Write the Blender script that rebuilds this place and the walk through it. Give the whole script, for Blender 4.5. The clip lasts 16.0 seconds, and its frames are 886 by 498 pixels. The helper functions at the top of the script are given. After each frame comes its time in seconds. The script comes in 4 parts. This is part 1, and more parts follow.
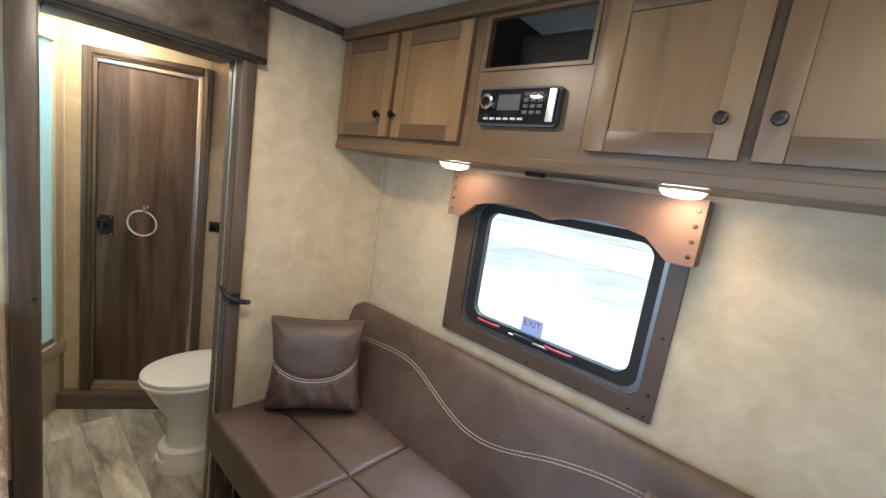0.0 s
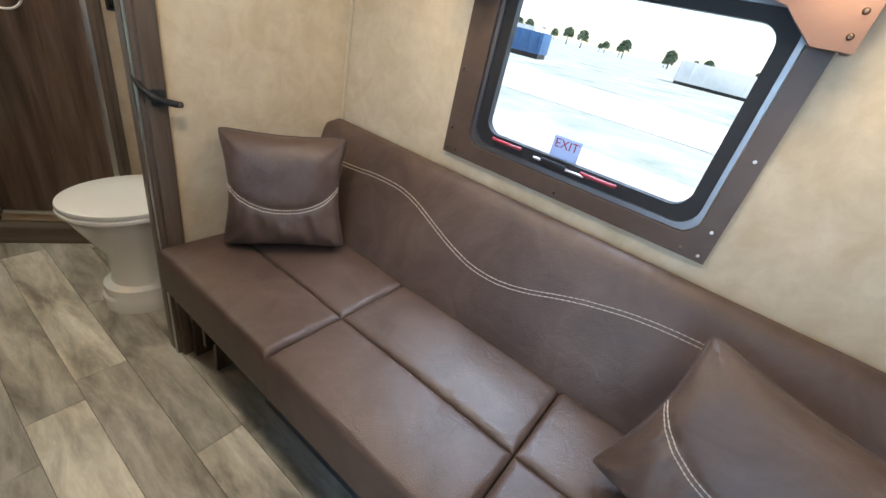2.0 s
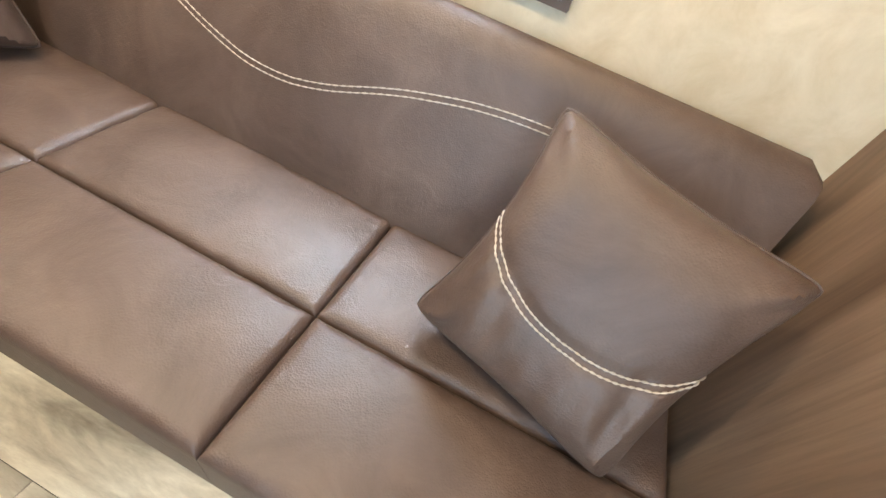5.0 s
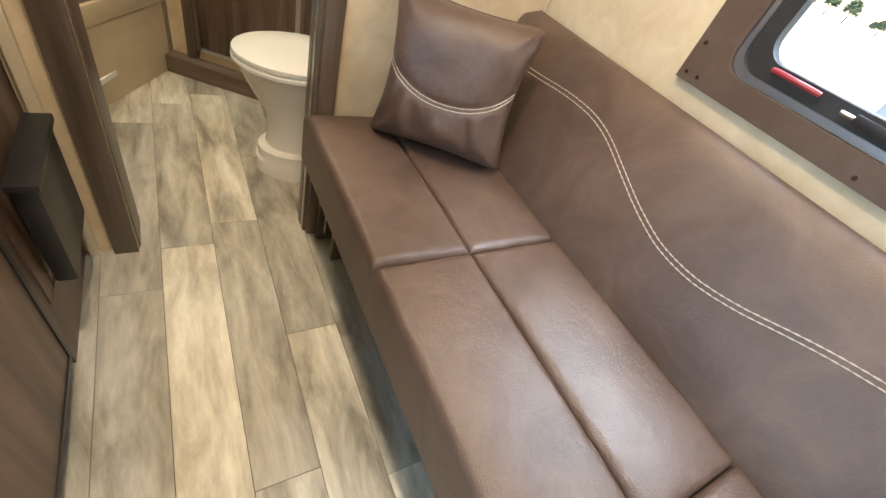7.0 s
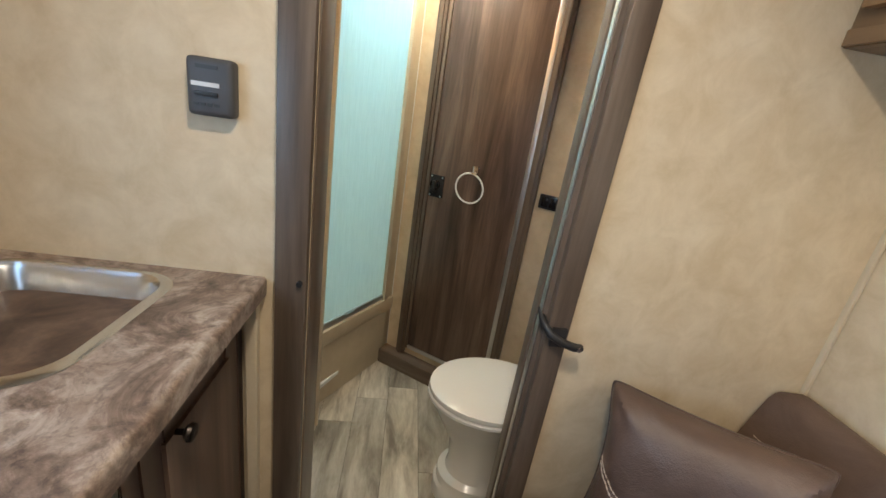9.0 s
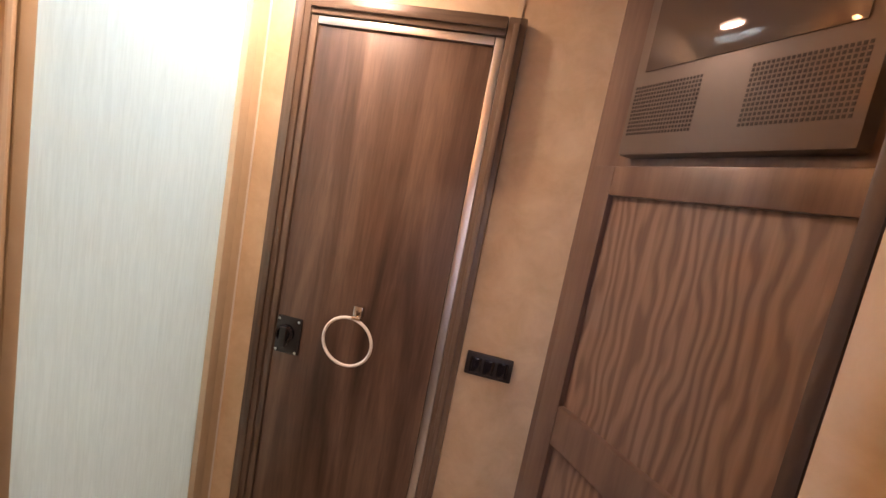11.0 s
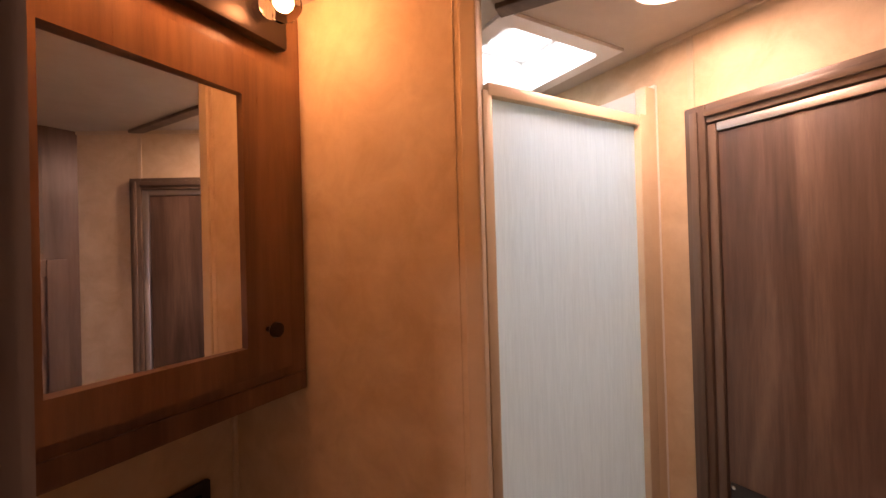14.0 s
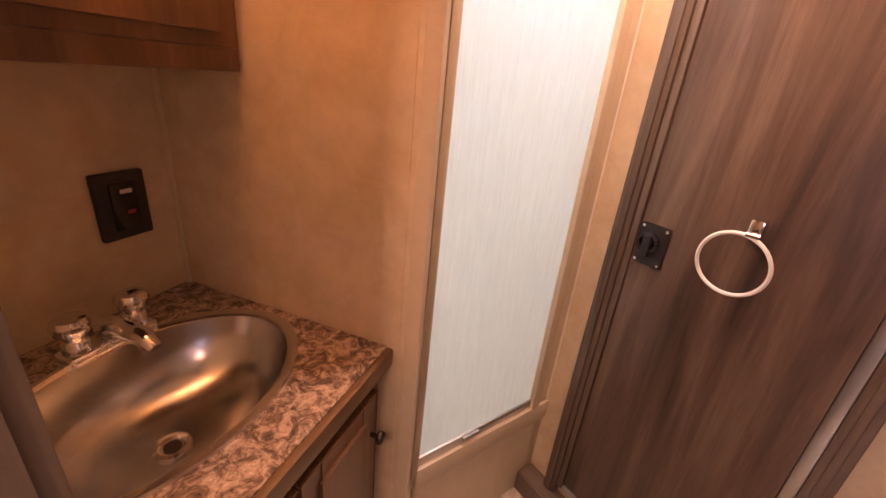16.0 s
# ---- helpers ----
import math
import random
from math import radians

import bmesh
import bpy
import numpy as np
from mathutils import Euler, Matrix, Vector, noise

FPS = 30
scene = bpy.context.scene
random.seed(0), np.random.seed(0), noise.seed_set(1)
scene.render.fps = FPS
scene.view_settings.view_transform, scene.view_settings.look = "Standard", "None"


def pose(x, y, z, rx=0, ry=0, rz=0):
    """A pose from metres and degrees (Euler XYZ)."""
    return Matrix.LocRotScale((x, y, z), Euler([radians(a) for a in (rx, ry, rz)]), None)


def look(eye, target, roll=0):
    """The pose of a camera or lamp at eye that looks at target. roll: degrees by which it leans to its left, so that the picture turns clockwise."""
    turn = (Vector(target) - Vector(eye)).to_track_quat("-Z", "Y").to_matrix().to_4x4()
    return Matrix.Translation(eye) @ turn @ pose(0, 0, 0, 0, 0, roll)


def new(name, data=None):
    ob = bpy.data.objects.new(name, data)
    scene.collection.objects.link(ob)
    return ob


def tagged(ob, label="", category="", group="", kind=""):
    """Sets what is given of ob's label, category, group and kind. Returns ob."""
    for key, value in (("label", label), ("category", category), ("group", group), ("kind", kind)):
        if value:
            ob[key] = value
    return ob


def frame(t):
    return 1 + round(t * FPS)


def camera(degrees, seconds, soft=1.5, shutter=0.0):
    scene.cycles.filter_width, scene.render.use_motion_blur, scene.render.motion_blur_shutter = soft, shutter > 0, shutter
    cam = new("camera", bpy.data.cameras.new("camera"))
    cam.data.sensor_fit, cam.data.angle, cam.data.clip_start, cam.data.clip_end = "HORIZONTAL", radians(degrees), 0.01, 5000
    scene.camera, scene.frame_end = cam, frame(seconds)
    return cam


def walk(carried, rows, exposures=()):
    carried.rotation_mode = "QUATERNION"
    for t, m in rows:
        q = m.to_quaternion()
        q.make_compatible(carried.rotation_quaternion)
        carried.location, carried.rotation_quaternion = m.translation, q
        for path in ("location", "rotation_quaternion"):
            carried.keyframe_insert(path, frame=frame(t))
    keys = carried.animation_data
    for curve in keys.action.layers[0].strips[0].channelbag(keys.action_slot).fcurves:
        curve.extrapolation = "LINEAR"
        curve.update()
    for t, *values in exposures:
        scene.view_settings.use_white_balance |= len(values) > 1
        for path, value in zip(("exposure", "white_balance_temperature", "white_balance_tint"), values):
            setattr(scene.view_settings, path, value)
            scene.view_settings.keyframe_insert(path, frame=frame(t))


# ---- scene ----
cam = camera(94.3, 16.0)
METRES, EYE, TILT, LEAN, TURN = 3.4, 1.55, 0.0, 0.0, 41.4
ROWS = [
    (0.0, 0.0, 0.0, 0.0, 1.44, -9.51, -8.65),
    (0.5, -0.0161, 0.0154, -0.0197, 3.66, -15.77, -10.0),
    (1.0, -0.0334, 0.0462, -0.0342, 3.21, -21.52, -10.92),
    (1.5, -0.0414, 0.0742, -0.051, 0.75, -26.66, -11.45),
    (2.0, -0.0346, 0.0892, -0.0602, -3.22, -30.32, -11.81),
    (2.5, -0.0195, 0.0964, -0.0658, -8.54, -33.15, -11.91),
    (3.0, 0.0003, 0.1034, -0.0714, -14.39, -35.92, -12.21),
    (3.5, 0.0368, 0.1111, -0.0809, -20.9, -39.74, -12.19),
    (6.0, 0.0542, 0.1514, -0.1405, -5.89, -52.06, -17.6),
    (6.5, -0.0005, 0.1564, -0.1318, 9.05, -48.86, -18.04),
    (7.0, -0.0508, 0.153, -0.1181, 22.28, -44.18, -16.52),
    (7.5, -0.0849, 0.1489, -0.0974, 32.6, -38.57, -13.3),
    (8.0, -0.0985, 0.1634, -0.0776, 40.36, -32.11, -10.07),
    (8.5, -0.1053, 0.1983, -0.0524, 44.96, -25.22, -8.73),
    (9.0, -0.131, 0.2208, -0.0392, 45.02, -19.47, -8.36),
    (11.5, -0.3198, 0.4089, -0.004, 24.31, -6.51, -10.8),
    (12.0, -0.3262, 0.4193, 0.0107, 32.99, -1.62, -7.65),
    (12.5, -0.3257, 0.426, 0.025, 50.43, 2.77, -2.04),
    (13.0, -0.3331, 0.4129, 0.0333, 63.51, 5.85, 2.87),
    (13.5, -0.3328, 0.3962, 0.0346, 72.73, 5.72, 3.47),
    (14.0, -0.3278, 0.3848, 0.0202, 75.65, 0.45, 1.61),
    (14.5, -0.3282, 0.3839, -0.0034, 74.88, -7.74, -0.55),
    (15.0, -0.3278, 0.3841, -0.0214, 73.91, -15.02, -2.25),
    (15.5, -0.3276, 0.3848, -0.0369, 72.56, -20.15, -3.65),
    (16.0, -0.3264, 0.385, -0.0479, 70.18, -23.18, -5.29),
]
EXPOSURES = [(0.0, 1.17, 6600, 10), (0.5, 1.02, 6550, 10), (1.5, 1.22, 6450, 10), (2.5, 1.22, 6600, 10), (3.5, 1.52, 7000, 10),
             (6.0, 2.15, 7500, 10), (7.0, 1.97, 7500, 10), (8.0, 1.67, 6700, 10), (9.2, 1.17, 6700, 10), (11.3, 1.22, 9300, 58),
             (12.5, 0.27, 9700, 68), (13.5, 0.09, 9700, 68), (15.0, 1.24, 9700, 68), (16.0, 1.6, 9700, 70)]
walk(cam, [(t, pose(0, 0, EYE, TILT, LEAN, TURN) @ pose(METRES * x, METRES * y, METRES * z, 90 + pitch, roll, yaw)) for t, x, y, z, yaw, pitch, roll in ROWS], EXPOSURES)

# ---- world, sun, lights ----
world = bpy.data.worlds.new("world")
scene.world = world
world.use_nodes = True
wn = world.node_tree
sky = wn.nodes.new("ShaderNodeTexSky")
sky.sky_type, sky.sun_disc = "NISHITA", False
sky.dust_density, sky.ozone_density = 0.2, 3.0
sky.sun_elevation, sky.sun_rotation = radians(53), radians(90)
wn.nodes["Background"].inputs["Strength"].default_value = 0.12
wn.links.new(sky.outputs[0], wn.nodes["Background"].inputs["Color"])
sun = new("sun", bpy.data.lights.new("sun", "SUN"))
sun.data.energy, sun.data.angle, sun.data.color = 3.3, radians(0.5), (1.0, 0.95, 0.88)
sun.matrix_world = look((3.0, -0.05, 4.0), (0, 0, 0))


def area(name, eye, target, sx, sy, watts, colour):
    l = bpy.data.lights.new(name, "AREA")
    l.shape, l.size, l.size_y, l.energy, l.color = "RECTANGLE", sx, sy, watts, colour
    ob = new(name, l)
    ob.matrix_world = look(eye, target)
    return ob


def spot_disc(name, x, y, z, r, watts, colour):
    l = bpy.data.lights.new(name, "AREA")
    l.shape, l.size, l.energy, l.color = "DISK", 2 * r, watts, colour
    ob = new(name, l)
    ob.matrix_world = pose(x, y, z)
    return ob


# ---- measures of the place ----
XP, YW, YK, ZC = -1.62, 1.315, -0.61, 2.10      # partition, window wall, kitchen wall, ceiling
XO, YV, ZV = -2.315, -0.055, 0.87               # vanity side wall, vanity front and top
XB, ZB = -1.737, 2.125                           # bathroom side of the partition, bathroom ceiling
XE = 0.285                                       # wardrobe end panel
SL = Vector((-2.845, 0.331, 0.0))               # slanted wall: a point, its run and its normal
SD, SN = Vector((0.549, 0.836, 0.0)), Vector((0.836, -0.549, 0.0))
SLANT = Matrix(((SD.x, -SN.x, 0, SL.x), (SD.y, -SN.y, 0, SL.y), (0, 0, 1, 0), (0, 0, 0, 1)))   # x along, y into the wall
SHW = Vector((-2.475, -0.012, 0.0))             # shower front, running to the slanted wall
SHOWER = Matrix(((-SN.x, -SD.x, 0, SHW.x), (-SN.y, -SD.y, 0, SHW.y), (0, 0, 1, 0), (0, 0, 0, 1)))  # x along, y into the shower

# lamps of the place, with added fill lamps and daylight stand-ins
WARM, TUNG, DAY = (1.0, 0.89, 0.74), (1.0, 0.54, 0.23), (0.45, 0.84, 1.0)
LAMPS_UNDER = [(-0.995, 1.12), (-0.262, 1.14)]
spot_disc("bath_light", -2.60, 0.29, ZB - 0.022, 0.055, 2.7, (1.0, 0.88, 0.70))
# two unseen ceiling lamps, added to brighten the cabin
for lx, ly, watts in ((-0.95, 0.32, 4.4), (0.15, 0.22, 1.6)):
    spot_disc("added_cabin_light", lx, ly, ZC - 0.022, 0.055, watts, WARM)
for lx, ly in LAMPS_UNDER:
    spot_disc("cabinet_light", lx, ly, 1.618 - 0.027, 0.042, 0.45, (1.0, 0.80, 0.55))
SKC = Vector((-2.84, 0.2, 0)) + SN * 0.19 - SD * 0.20
area("skylight_daylight", (SKC.x, SKC.y, ZB + 0.155), (SKC.x, SKC.y, ZB - 0.5), 0.27, 0.27, 2.6, DAY)
# lamp added outside above the window, out of view, standing in for sky light
area("window_sky_fill", (-0.62, YW + 0.55, 2.15), (-0.62, 0.95, 0.8), 1.3, 0.5, 20, (0.55, 0.75, 1.0))
for bx in (-2.20, -2.03, -1.86):
    bl = bpy.data.lights.new("vanity_bulb", "POINT")
    bl.energy, bl.color, bl.shadow_soft_size = 0.62, TUNG, 0.02
    new("vanity_bulb", bl).location = (bx, -0.30, 2.05)
# unseen doorway: this lamp is added there to fill the cabin with cool light
area("added_doorway_daylight", (0.12, YK - 0.02, 1.1), (0.0, 0.6, 0.9), 0.55, 1.5, 4, (0.42, 0.68, 1.0))
area("kitchen_window_daylight", (-0.69, YK - 0.055, 1.47), (-0.69, 0.5, 0.9), 0.56, 0.36, 2.8, (0.36, 0.64, 1.0))


# ---- materials ----
def material(name, base, rough=0.5, metal=0.0, spec=0.5):
    m = bpy.data.materials.new(name)
    m.use_nodes = True
    b = m.node_tree.nodes["Principled BSDF"]
    b.inputs["Base Color"].default_value = (*base, 1)
    b.inputs["Roughness"].default_value = rough
    b.inputs["Metallic"].default_value = metal
    b.inputs["Specular IOR Level"].default_value = spec
    return m, m.node_tree, b


def coords(nt, scale, rot=(0, 0, 0), kind="Object", shift=False):
    tc = nt.nodes.new("ShaderNodeTexCoord")
    mp = nt.nodes.new("ShaderNodeMapping")
    mp.inputs["Scale"].default_value = scale
    mp.inputs["Rotation"].default_value = rot
    src = tc.outputs[kind]
    if shift:
        oi = nt.nodes.new("ShaderNodeObjectInfo")
        ml = nt.nodes.new("ShaderNodeMath")
        ml.operation = "MULTIPLY"
        ml.inputs[1].default_value = 37.0
        nt.links.new(oi.outputs["Random"], ml.inputs[0])
        va = nt.nodes.new("ShaderNodeVectorMath")
        va.operation = "ADD"
        nt.links.new(src, va.inputs[0])
        nt.links.new(ml.outputs[0], va.inputs[1])
        src = va.outputs[0]
    nt.links.new(src, mp.inputs["Vector"])
    return mp.outputs[0]


def noise_tex(nt, vec, scale, detail=6.0, rough=0.6, distort=0.0):
    n = nt.nodes.new("ShaderNodeTexNoise")
    n.inputs["Scale"].default_value = scale
    n.inputs["Detail"].default_value = detail
    n.inputs["Roughness"].default_value = rough
    n.inputs["Distortion"].default_value = distort
    nt.links.new(vec, n.inputs["Vector"])
    return n.outputs["Fac"]


def ramp(nt, fac, stops):
    r = nt.nodes.new("ShaderNodeValToRGB")
    els = r.color_ramp.elements
    while len(els) < len(stops):
        els.new(0.5)
    for e, (p, c) in zip(els, stops):
        e.position, e.color = p, (*c, 1)
    nt.links.new(fac, r.inputs["Fac"])
    return r.outputs["Color"]


def mix(nt, a, b, fac, mode="MIX"):
    m = nt.nodes.new("ShaderNodeMix")
    m.data_type, m.blend_type = "RGBA", mode
    for sock, v in ((m.inputs[6], a), (m.inputs[7], b), (m.inputs[0], fac)):
        if isinstance(v, (int, float)):
            sock.default_value = v
        elif isinstance(v, tuple):
            sock.default_value = (*v, 1)
        else:
            nt.links.new(v, sock)
    return m.outputs[2]


def bump(nt, b, height, strength=0.2, dist=0.002):
    n = nt.nodes.new("ShaderNodeBump")
    n.inputs["Strength"].default_value = strength
    n.inputs["Distance"].default_value = dist
    nt.links.new(height, n.inputs["Height"])
    nt.links.new(n.outputs[0], b.inputs["Normal"])


def rough_from(nt, b, fac, lo, hi):
    m = nt.nodes.new("ShaderNodeMapRange")
    m.inputs["To Min"].default_value, m.inputs["To Max"].default_value = lo, hi
    nt.links.new(fac, m.inputs["Value"])
    nt.links.new(m.outputs[0], b.inputs["Roughness"])


def wood(name, dark, mid, light, axis="z", rough=0.4, shift=True, stretch=14.0, grain=0.35):
    m, nt, b = material(name, mid, rough)
    sc = {"x": (1, stretch, stretch), "y": (stretch, 1, stretch), "z": (stretch, stretch, 1)}[axis]
    v = coords(nt, sc, shift=shift)
    broad = noise_tex(nt, v, 0.9, 5, 0.55, 0.6)
    fine = noise_tex(nt, v, 7.0, 6, 0.7, 0.2)
    c1 = ramp(nt, broad, [(0.3, dark), (0.5, mid), (0.72, light)])
    c2 = ramp(nt, fine, [(0.35, (0.45, 0.45, 0.45)), (0.6, (1, 1, 1))])
    nt.links.new(mix(nt, c1, c2, grain, "MULTIPLY"), b.inputs["Base Color"])
    rough_from(nt, b, fine, rough - 0.08, rough + 0.1)
    bump(nt, b, fine, 0.15, 0.0008)
    return m


def mottled(name, a, bcol, rough=0.7, scale=6.0, fine=90.0, strength=0.15, metal=0.0, dist=0.001):
    m, nt, b = material(name, a, rough, metal)
    v = coords(nt, (1, 1, 1))
    n1 = noise_tex(nt, v, scale, 8, 0.65, 0.4)
    n2 = noise_tex(nt, v, fine, 4, 0.6)
    nt.links.new(ramp(nt, n1, [(0.32, a), (0.68, bcol)]), b.inputs["Base Color"])
    rough_from(nt, b, n1, rough - 0.07, rough + 0.07)
    bump(nt, b, n2, strength, dist)
    return m


M = {}
M["wall"] = mottled("wall_vinyl", (0.56, 0.44, 0.285), (0.70, 0.585, 0.42), 0.62, 11.0, 160.0, 0.2)
M["ceiling"] = mottled("ceiling_vinyl", (0.50, 0.46, 0.40), (0.57, 0.53, 0.47), 0.6, 8.0, 150.0, 0.2)
M["beige"] = mottled("beige_moulding", (0.56, 0.47, 0.33), (0.62, 0.53, 0.39), 0.4, 12.0, 200.0, 0.1)
M["white_shower"] = mottled("shower_fibreglass", (0.80, 0.82, 0.80), (0.84, 0.86, 0.84), 0.3, 5.0, 120.0, 0.05)
M["darkwood"] = wood("greybrown_woodgrain", (0.050, 0.030, 0.022), (0.125, 0.078, 0.056), (0.225, 0.150, 0.110), grain=0.48)
M["trim"] = wood("dark_trim", (0.055, 0.038, 0.027), (0.125, 0.09, 0.066), (0.19, 0.145, 0.112), rough=0.35)
M["trim_h"] = wood("dark_trim_level", (0.055, 0.038, 0.027), (0.125, 0.09, 0.066), (0.19, 0.145, 0.112), axis="x", rough=0.35)
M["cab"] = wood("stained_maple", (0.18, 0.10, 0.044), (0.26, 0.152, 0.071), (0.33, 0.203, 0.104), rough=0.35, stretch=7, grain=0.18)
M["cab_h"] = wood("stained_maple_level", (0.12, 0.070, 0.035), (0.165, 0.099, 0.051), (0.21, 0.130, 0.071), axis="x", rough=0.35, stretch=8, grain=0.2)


def oak():
    m, nt, b = material("oak_panel", (0.26, 0.15, 0.085), 0.4)
    v = coords(nt, (3.6, 3.6, 1.0))
    w = nt.nodes.new("ShaderNodeTexWave")
    w.wave_type, w.bands_direction = "BANDS", "X"
    for key, value in (("Scale", 3.6), ("Distortion", 26.0), ("Detail", 3.0), ("Detail Scale", 0.42), ("Detail Roughness", 0.6)):
        w.inputs[key].default_value = value
    nt.links.new(v, w.inputs["Vector"])
    f = noise_tex(nt, coords(nt, (120, 120, 5)), 1.0, 4, 0.6)
    cc = ramp(nt, w.outputs["Fac"], [(0.1, (0.165, 0.104, 0.076)), (0.45, (0.225, 0.148, 0.11)), (0.85, (0.265, 0.178, 0.134))])
    nt.links.new(mix(nt, cc, ramp(nt, f, [(0.35, (0.6, 0.6, 0.6)), (0.6, (1, 1, 1))]), 0.4, "MULTIPLY"), b.inputs["Base Color"])
    bump(nt, b, f, 0.15, 0.0008)
    return m


M["oak"] = oak()
M["closet_wood"] = wood("closet_woodgrain", (0.115, 0.072, 0.055), (0.165, 0.107, 0.082), (0.21, 0.14, 0.108), rough=0.34)
M["vanity_cab"] = wood("vanity_front", (0.12, 0.056, 0.027), (0.18, 0.088, 0.043), (0.235, 0.122, 0.064), rough=0.3)
M["wall_panel_wood"] = wood("wardrobe_woodgrain", (0.14, 0.085, 0.055), (0.235, 0.15, 0.10), (0.33, 0.22, 0.15), rough=0.42)


def leather():
    m, nt, b = material("brown_leather", (0.10, 0.055, 0.04), 0.42)
    v = coords(nt, (1, 1, 1))
    n1 = noise_tex(nt, v, 5.5, 8, 0.68, 0.8)
    vo = nt.nodes.new("ShaderNodeTexVoronoi")
    vo.inputs["Scale"].default_value = 320.0
    nt.links.new(v, vo.inputs["Vector"])
    wr = noise_tex(nt, v, 22.0, 5, 0.6, 1.2)
    nt.links.new(ramp(nt, n1, [(0.3, (0.072, 0.044, 0.033)), (0.5, (0.105, 0.066, 0.050)), (0.72, (0.142, 0.092, 0.070))]), b.inputs["Base Color"])
    rough_from(nt, b, n1, 0.37, 0.52)
    add = nt.nodes.new("ShaderNodeMath")
    add.operation = "MULTIPLY_ADD"
    add.inputs[1].default_value = 0.25
    nt.links.new(vo.outputs["Distance"], add.inputs[0])
    nt.links.new(wr, add.inputs[2])
    bump(nt, b, add.outputs[0], 0.3, 0.006)
    return m


M["leather"] = leather()


def plank_material():
    m, nt, b = material("vinyl_plank", (0.4, 0.34, 0.26), 0.36)
    v = coords(nt, (2.0, 8, 8), shift=True)
    n1 = noise_tex(nt, v, 1.4, 6, 0.6, 0.5)
    n2 = noise_tex(nt, v, 7.0, 6, 0.7)
    oi = nt.nodes.new("ShaderNodeObjectInfo")
    tone = ramp(nt, oi.outputs["Random"], [(0.0, (0.62, 0.60, 0.56)), (0.5, (0.92, 0.90, 0.86)), (1.0, (1.12, 1.08, 1.0))])
    c = ramp(nt, n1, [(0.30, (0.24, 0.215, 0.18)), (0.47, (0.54, 0.50, 0.425)), (0.66, (0.80, 0.77, 0.69))])
    c = mix(nt, c, tone, 0.8, "MULTIPLY")
    c = mix(nt, c, ramp(nt, n2, [(0.35, (0.55, 0.52, 0.48)), (0.6, (1, 1, 1))]), 0.4, "MULTIPLY")
    nt.links.new(c, b.inputs["Base Color"])
    rough_from(nt, b, n2, 0.28, 0.45)
    bump(nt, b, n2, 0.15, 0.001)
    return m


M["plank"] = plank_material()


def stone_laminate(name, cols, scale, rough):
    m, nt, b = material(name, cols[1], rough)
    v = coords(nt, (1, 1, 1))
    n1 = noise_tex(nt, v, scale, 9, 0.72, 1.4)
    n2 = noise_tex(nt, v, scale * 5, 6, 0.7, 0.5)
    c = ramp(nt, n1, [(0.34, cols[0]), (0.46, cols[1]), (0.55, cols[2]), (0.68, cols[3])])
    c = mix(nt, c, ramp(nt, n2, [(0.38, cols[0]), (0.52, (1, 1, 1))]), 0.45, "MULTIPLY")
    nt.links.new(c, b.inputs["Base Color"])
    return m


M["counter"] = stone_laminate("marbled_laminate", [(0.085, 0.058, 0.046), (0.21, 0.15, 0.12), (0.35, 0.275, 0.23), (0.52, 0.45, 0.40)], 8.5, 0.34)
M["granite"] = stone_laminate("granite_laminate", [(0.03, 0.02, 0.018), (0.20, 0.14, 0.105), (0.52, 0.40, 0.32), (0.72, 0.62, 0.52)], 30.0, 0.3)


def metal(name, base, rough, aniso=0.0):
    m, nt, b = material(name, base, rough, 1.0)
    v = coords(nt, (4, 60, 60))
    n = noise_tex(nt, v, 6.0, 4, 0.6)
    rough_from(nt, b, n, max(rough - 0.06, 0.02), rough + 0.08)
    return m


M["steel"] = metal("brushed_steel", (0.66, 0.66, 0.66), 0.2)
M["chrome"] = metal("chrome", (0.80, 0.80, 0.80), 0.10)
M["alu"] = metal("aluminium", (0.62, 0.62, 0.62), 0.35)
M["dull_alu"] = metal("dull_aluminium", (0.34, 0.35, 0.37), 0.4)
M["bronze"] = metal("oiled_bronze", (0.055, 0.045, 0.04), 0.35)
M["nail"] = metal("antique_nail", (0.16, 0.11, 0.08), 0.35)
M["copper"] = mottled("copper_leatherette", (0.17, 0.092, 0.062), (0.225, 0.125, 0.087), 0.48, 4.0, 300.0, 0.1, 0.15)
M["black"] = mottled("black_plastic", (0.014, 0.014, 0.015), (0.022, 0.022, 0.024), 0.38, 9.0, 400.0, 0.1)
M["gloss_black"] = material("gloss_black", (0.010, 0.010, 0.014), 0.08)[0]
M["grey_plastic"] = mottled("grey_plastic", (0.05, 0.05, 0.055), (0.065, 0.065, 0.07), 0.5, 9.0, 300.0, 0.1)
M["brown_plastic"] = mottled("taupe_plastic", (0.115, 0.09, 0.075), (0.13, 0.105, 0.09), 0.4, 9.0, 300.0, 0.06)
M["tv_screen"] = material("taupe_screen", (0.10, 0.08, 0.068), 0.04)[0]
M["rubber"] = mottled("black_rubber", (0.012, 0.012, 0.013), (0.018, 0.018, 0.02), 0.6, 20.0, 200.0, 0.1)
M["porcelain"] = material("porcelain", (0.80, 0.79, 0.75), 0.12)[0]
M["seat"] = material("white_seat_plastic", (0.82, 0.83, 0.81), 0.2)[0]
M["red"] = material("red_plastic", (0.30, 0.03, 0.045), 0.4)[0]
M["pale"] = material("pale_plastic", (0.62, 0.62, 0.62), 0.4)[0]
M["thread"] = material("cream_thread", (0.50, 0.42, 0.34), 0.7)[0]
M["sticker"], snt, sb = material("grey_sticker", (0.42, 0.46, 0.62), 0.5)
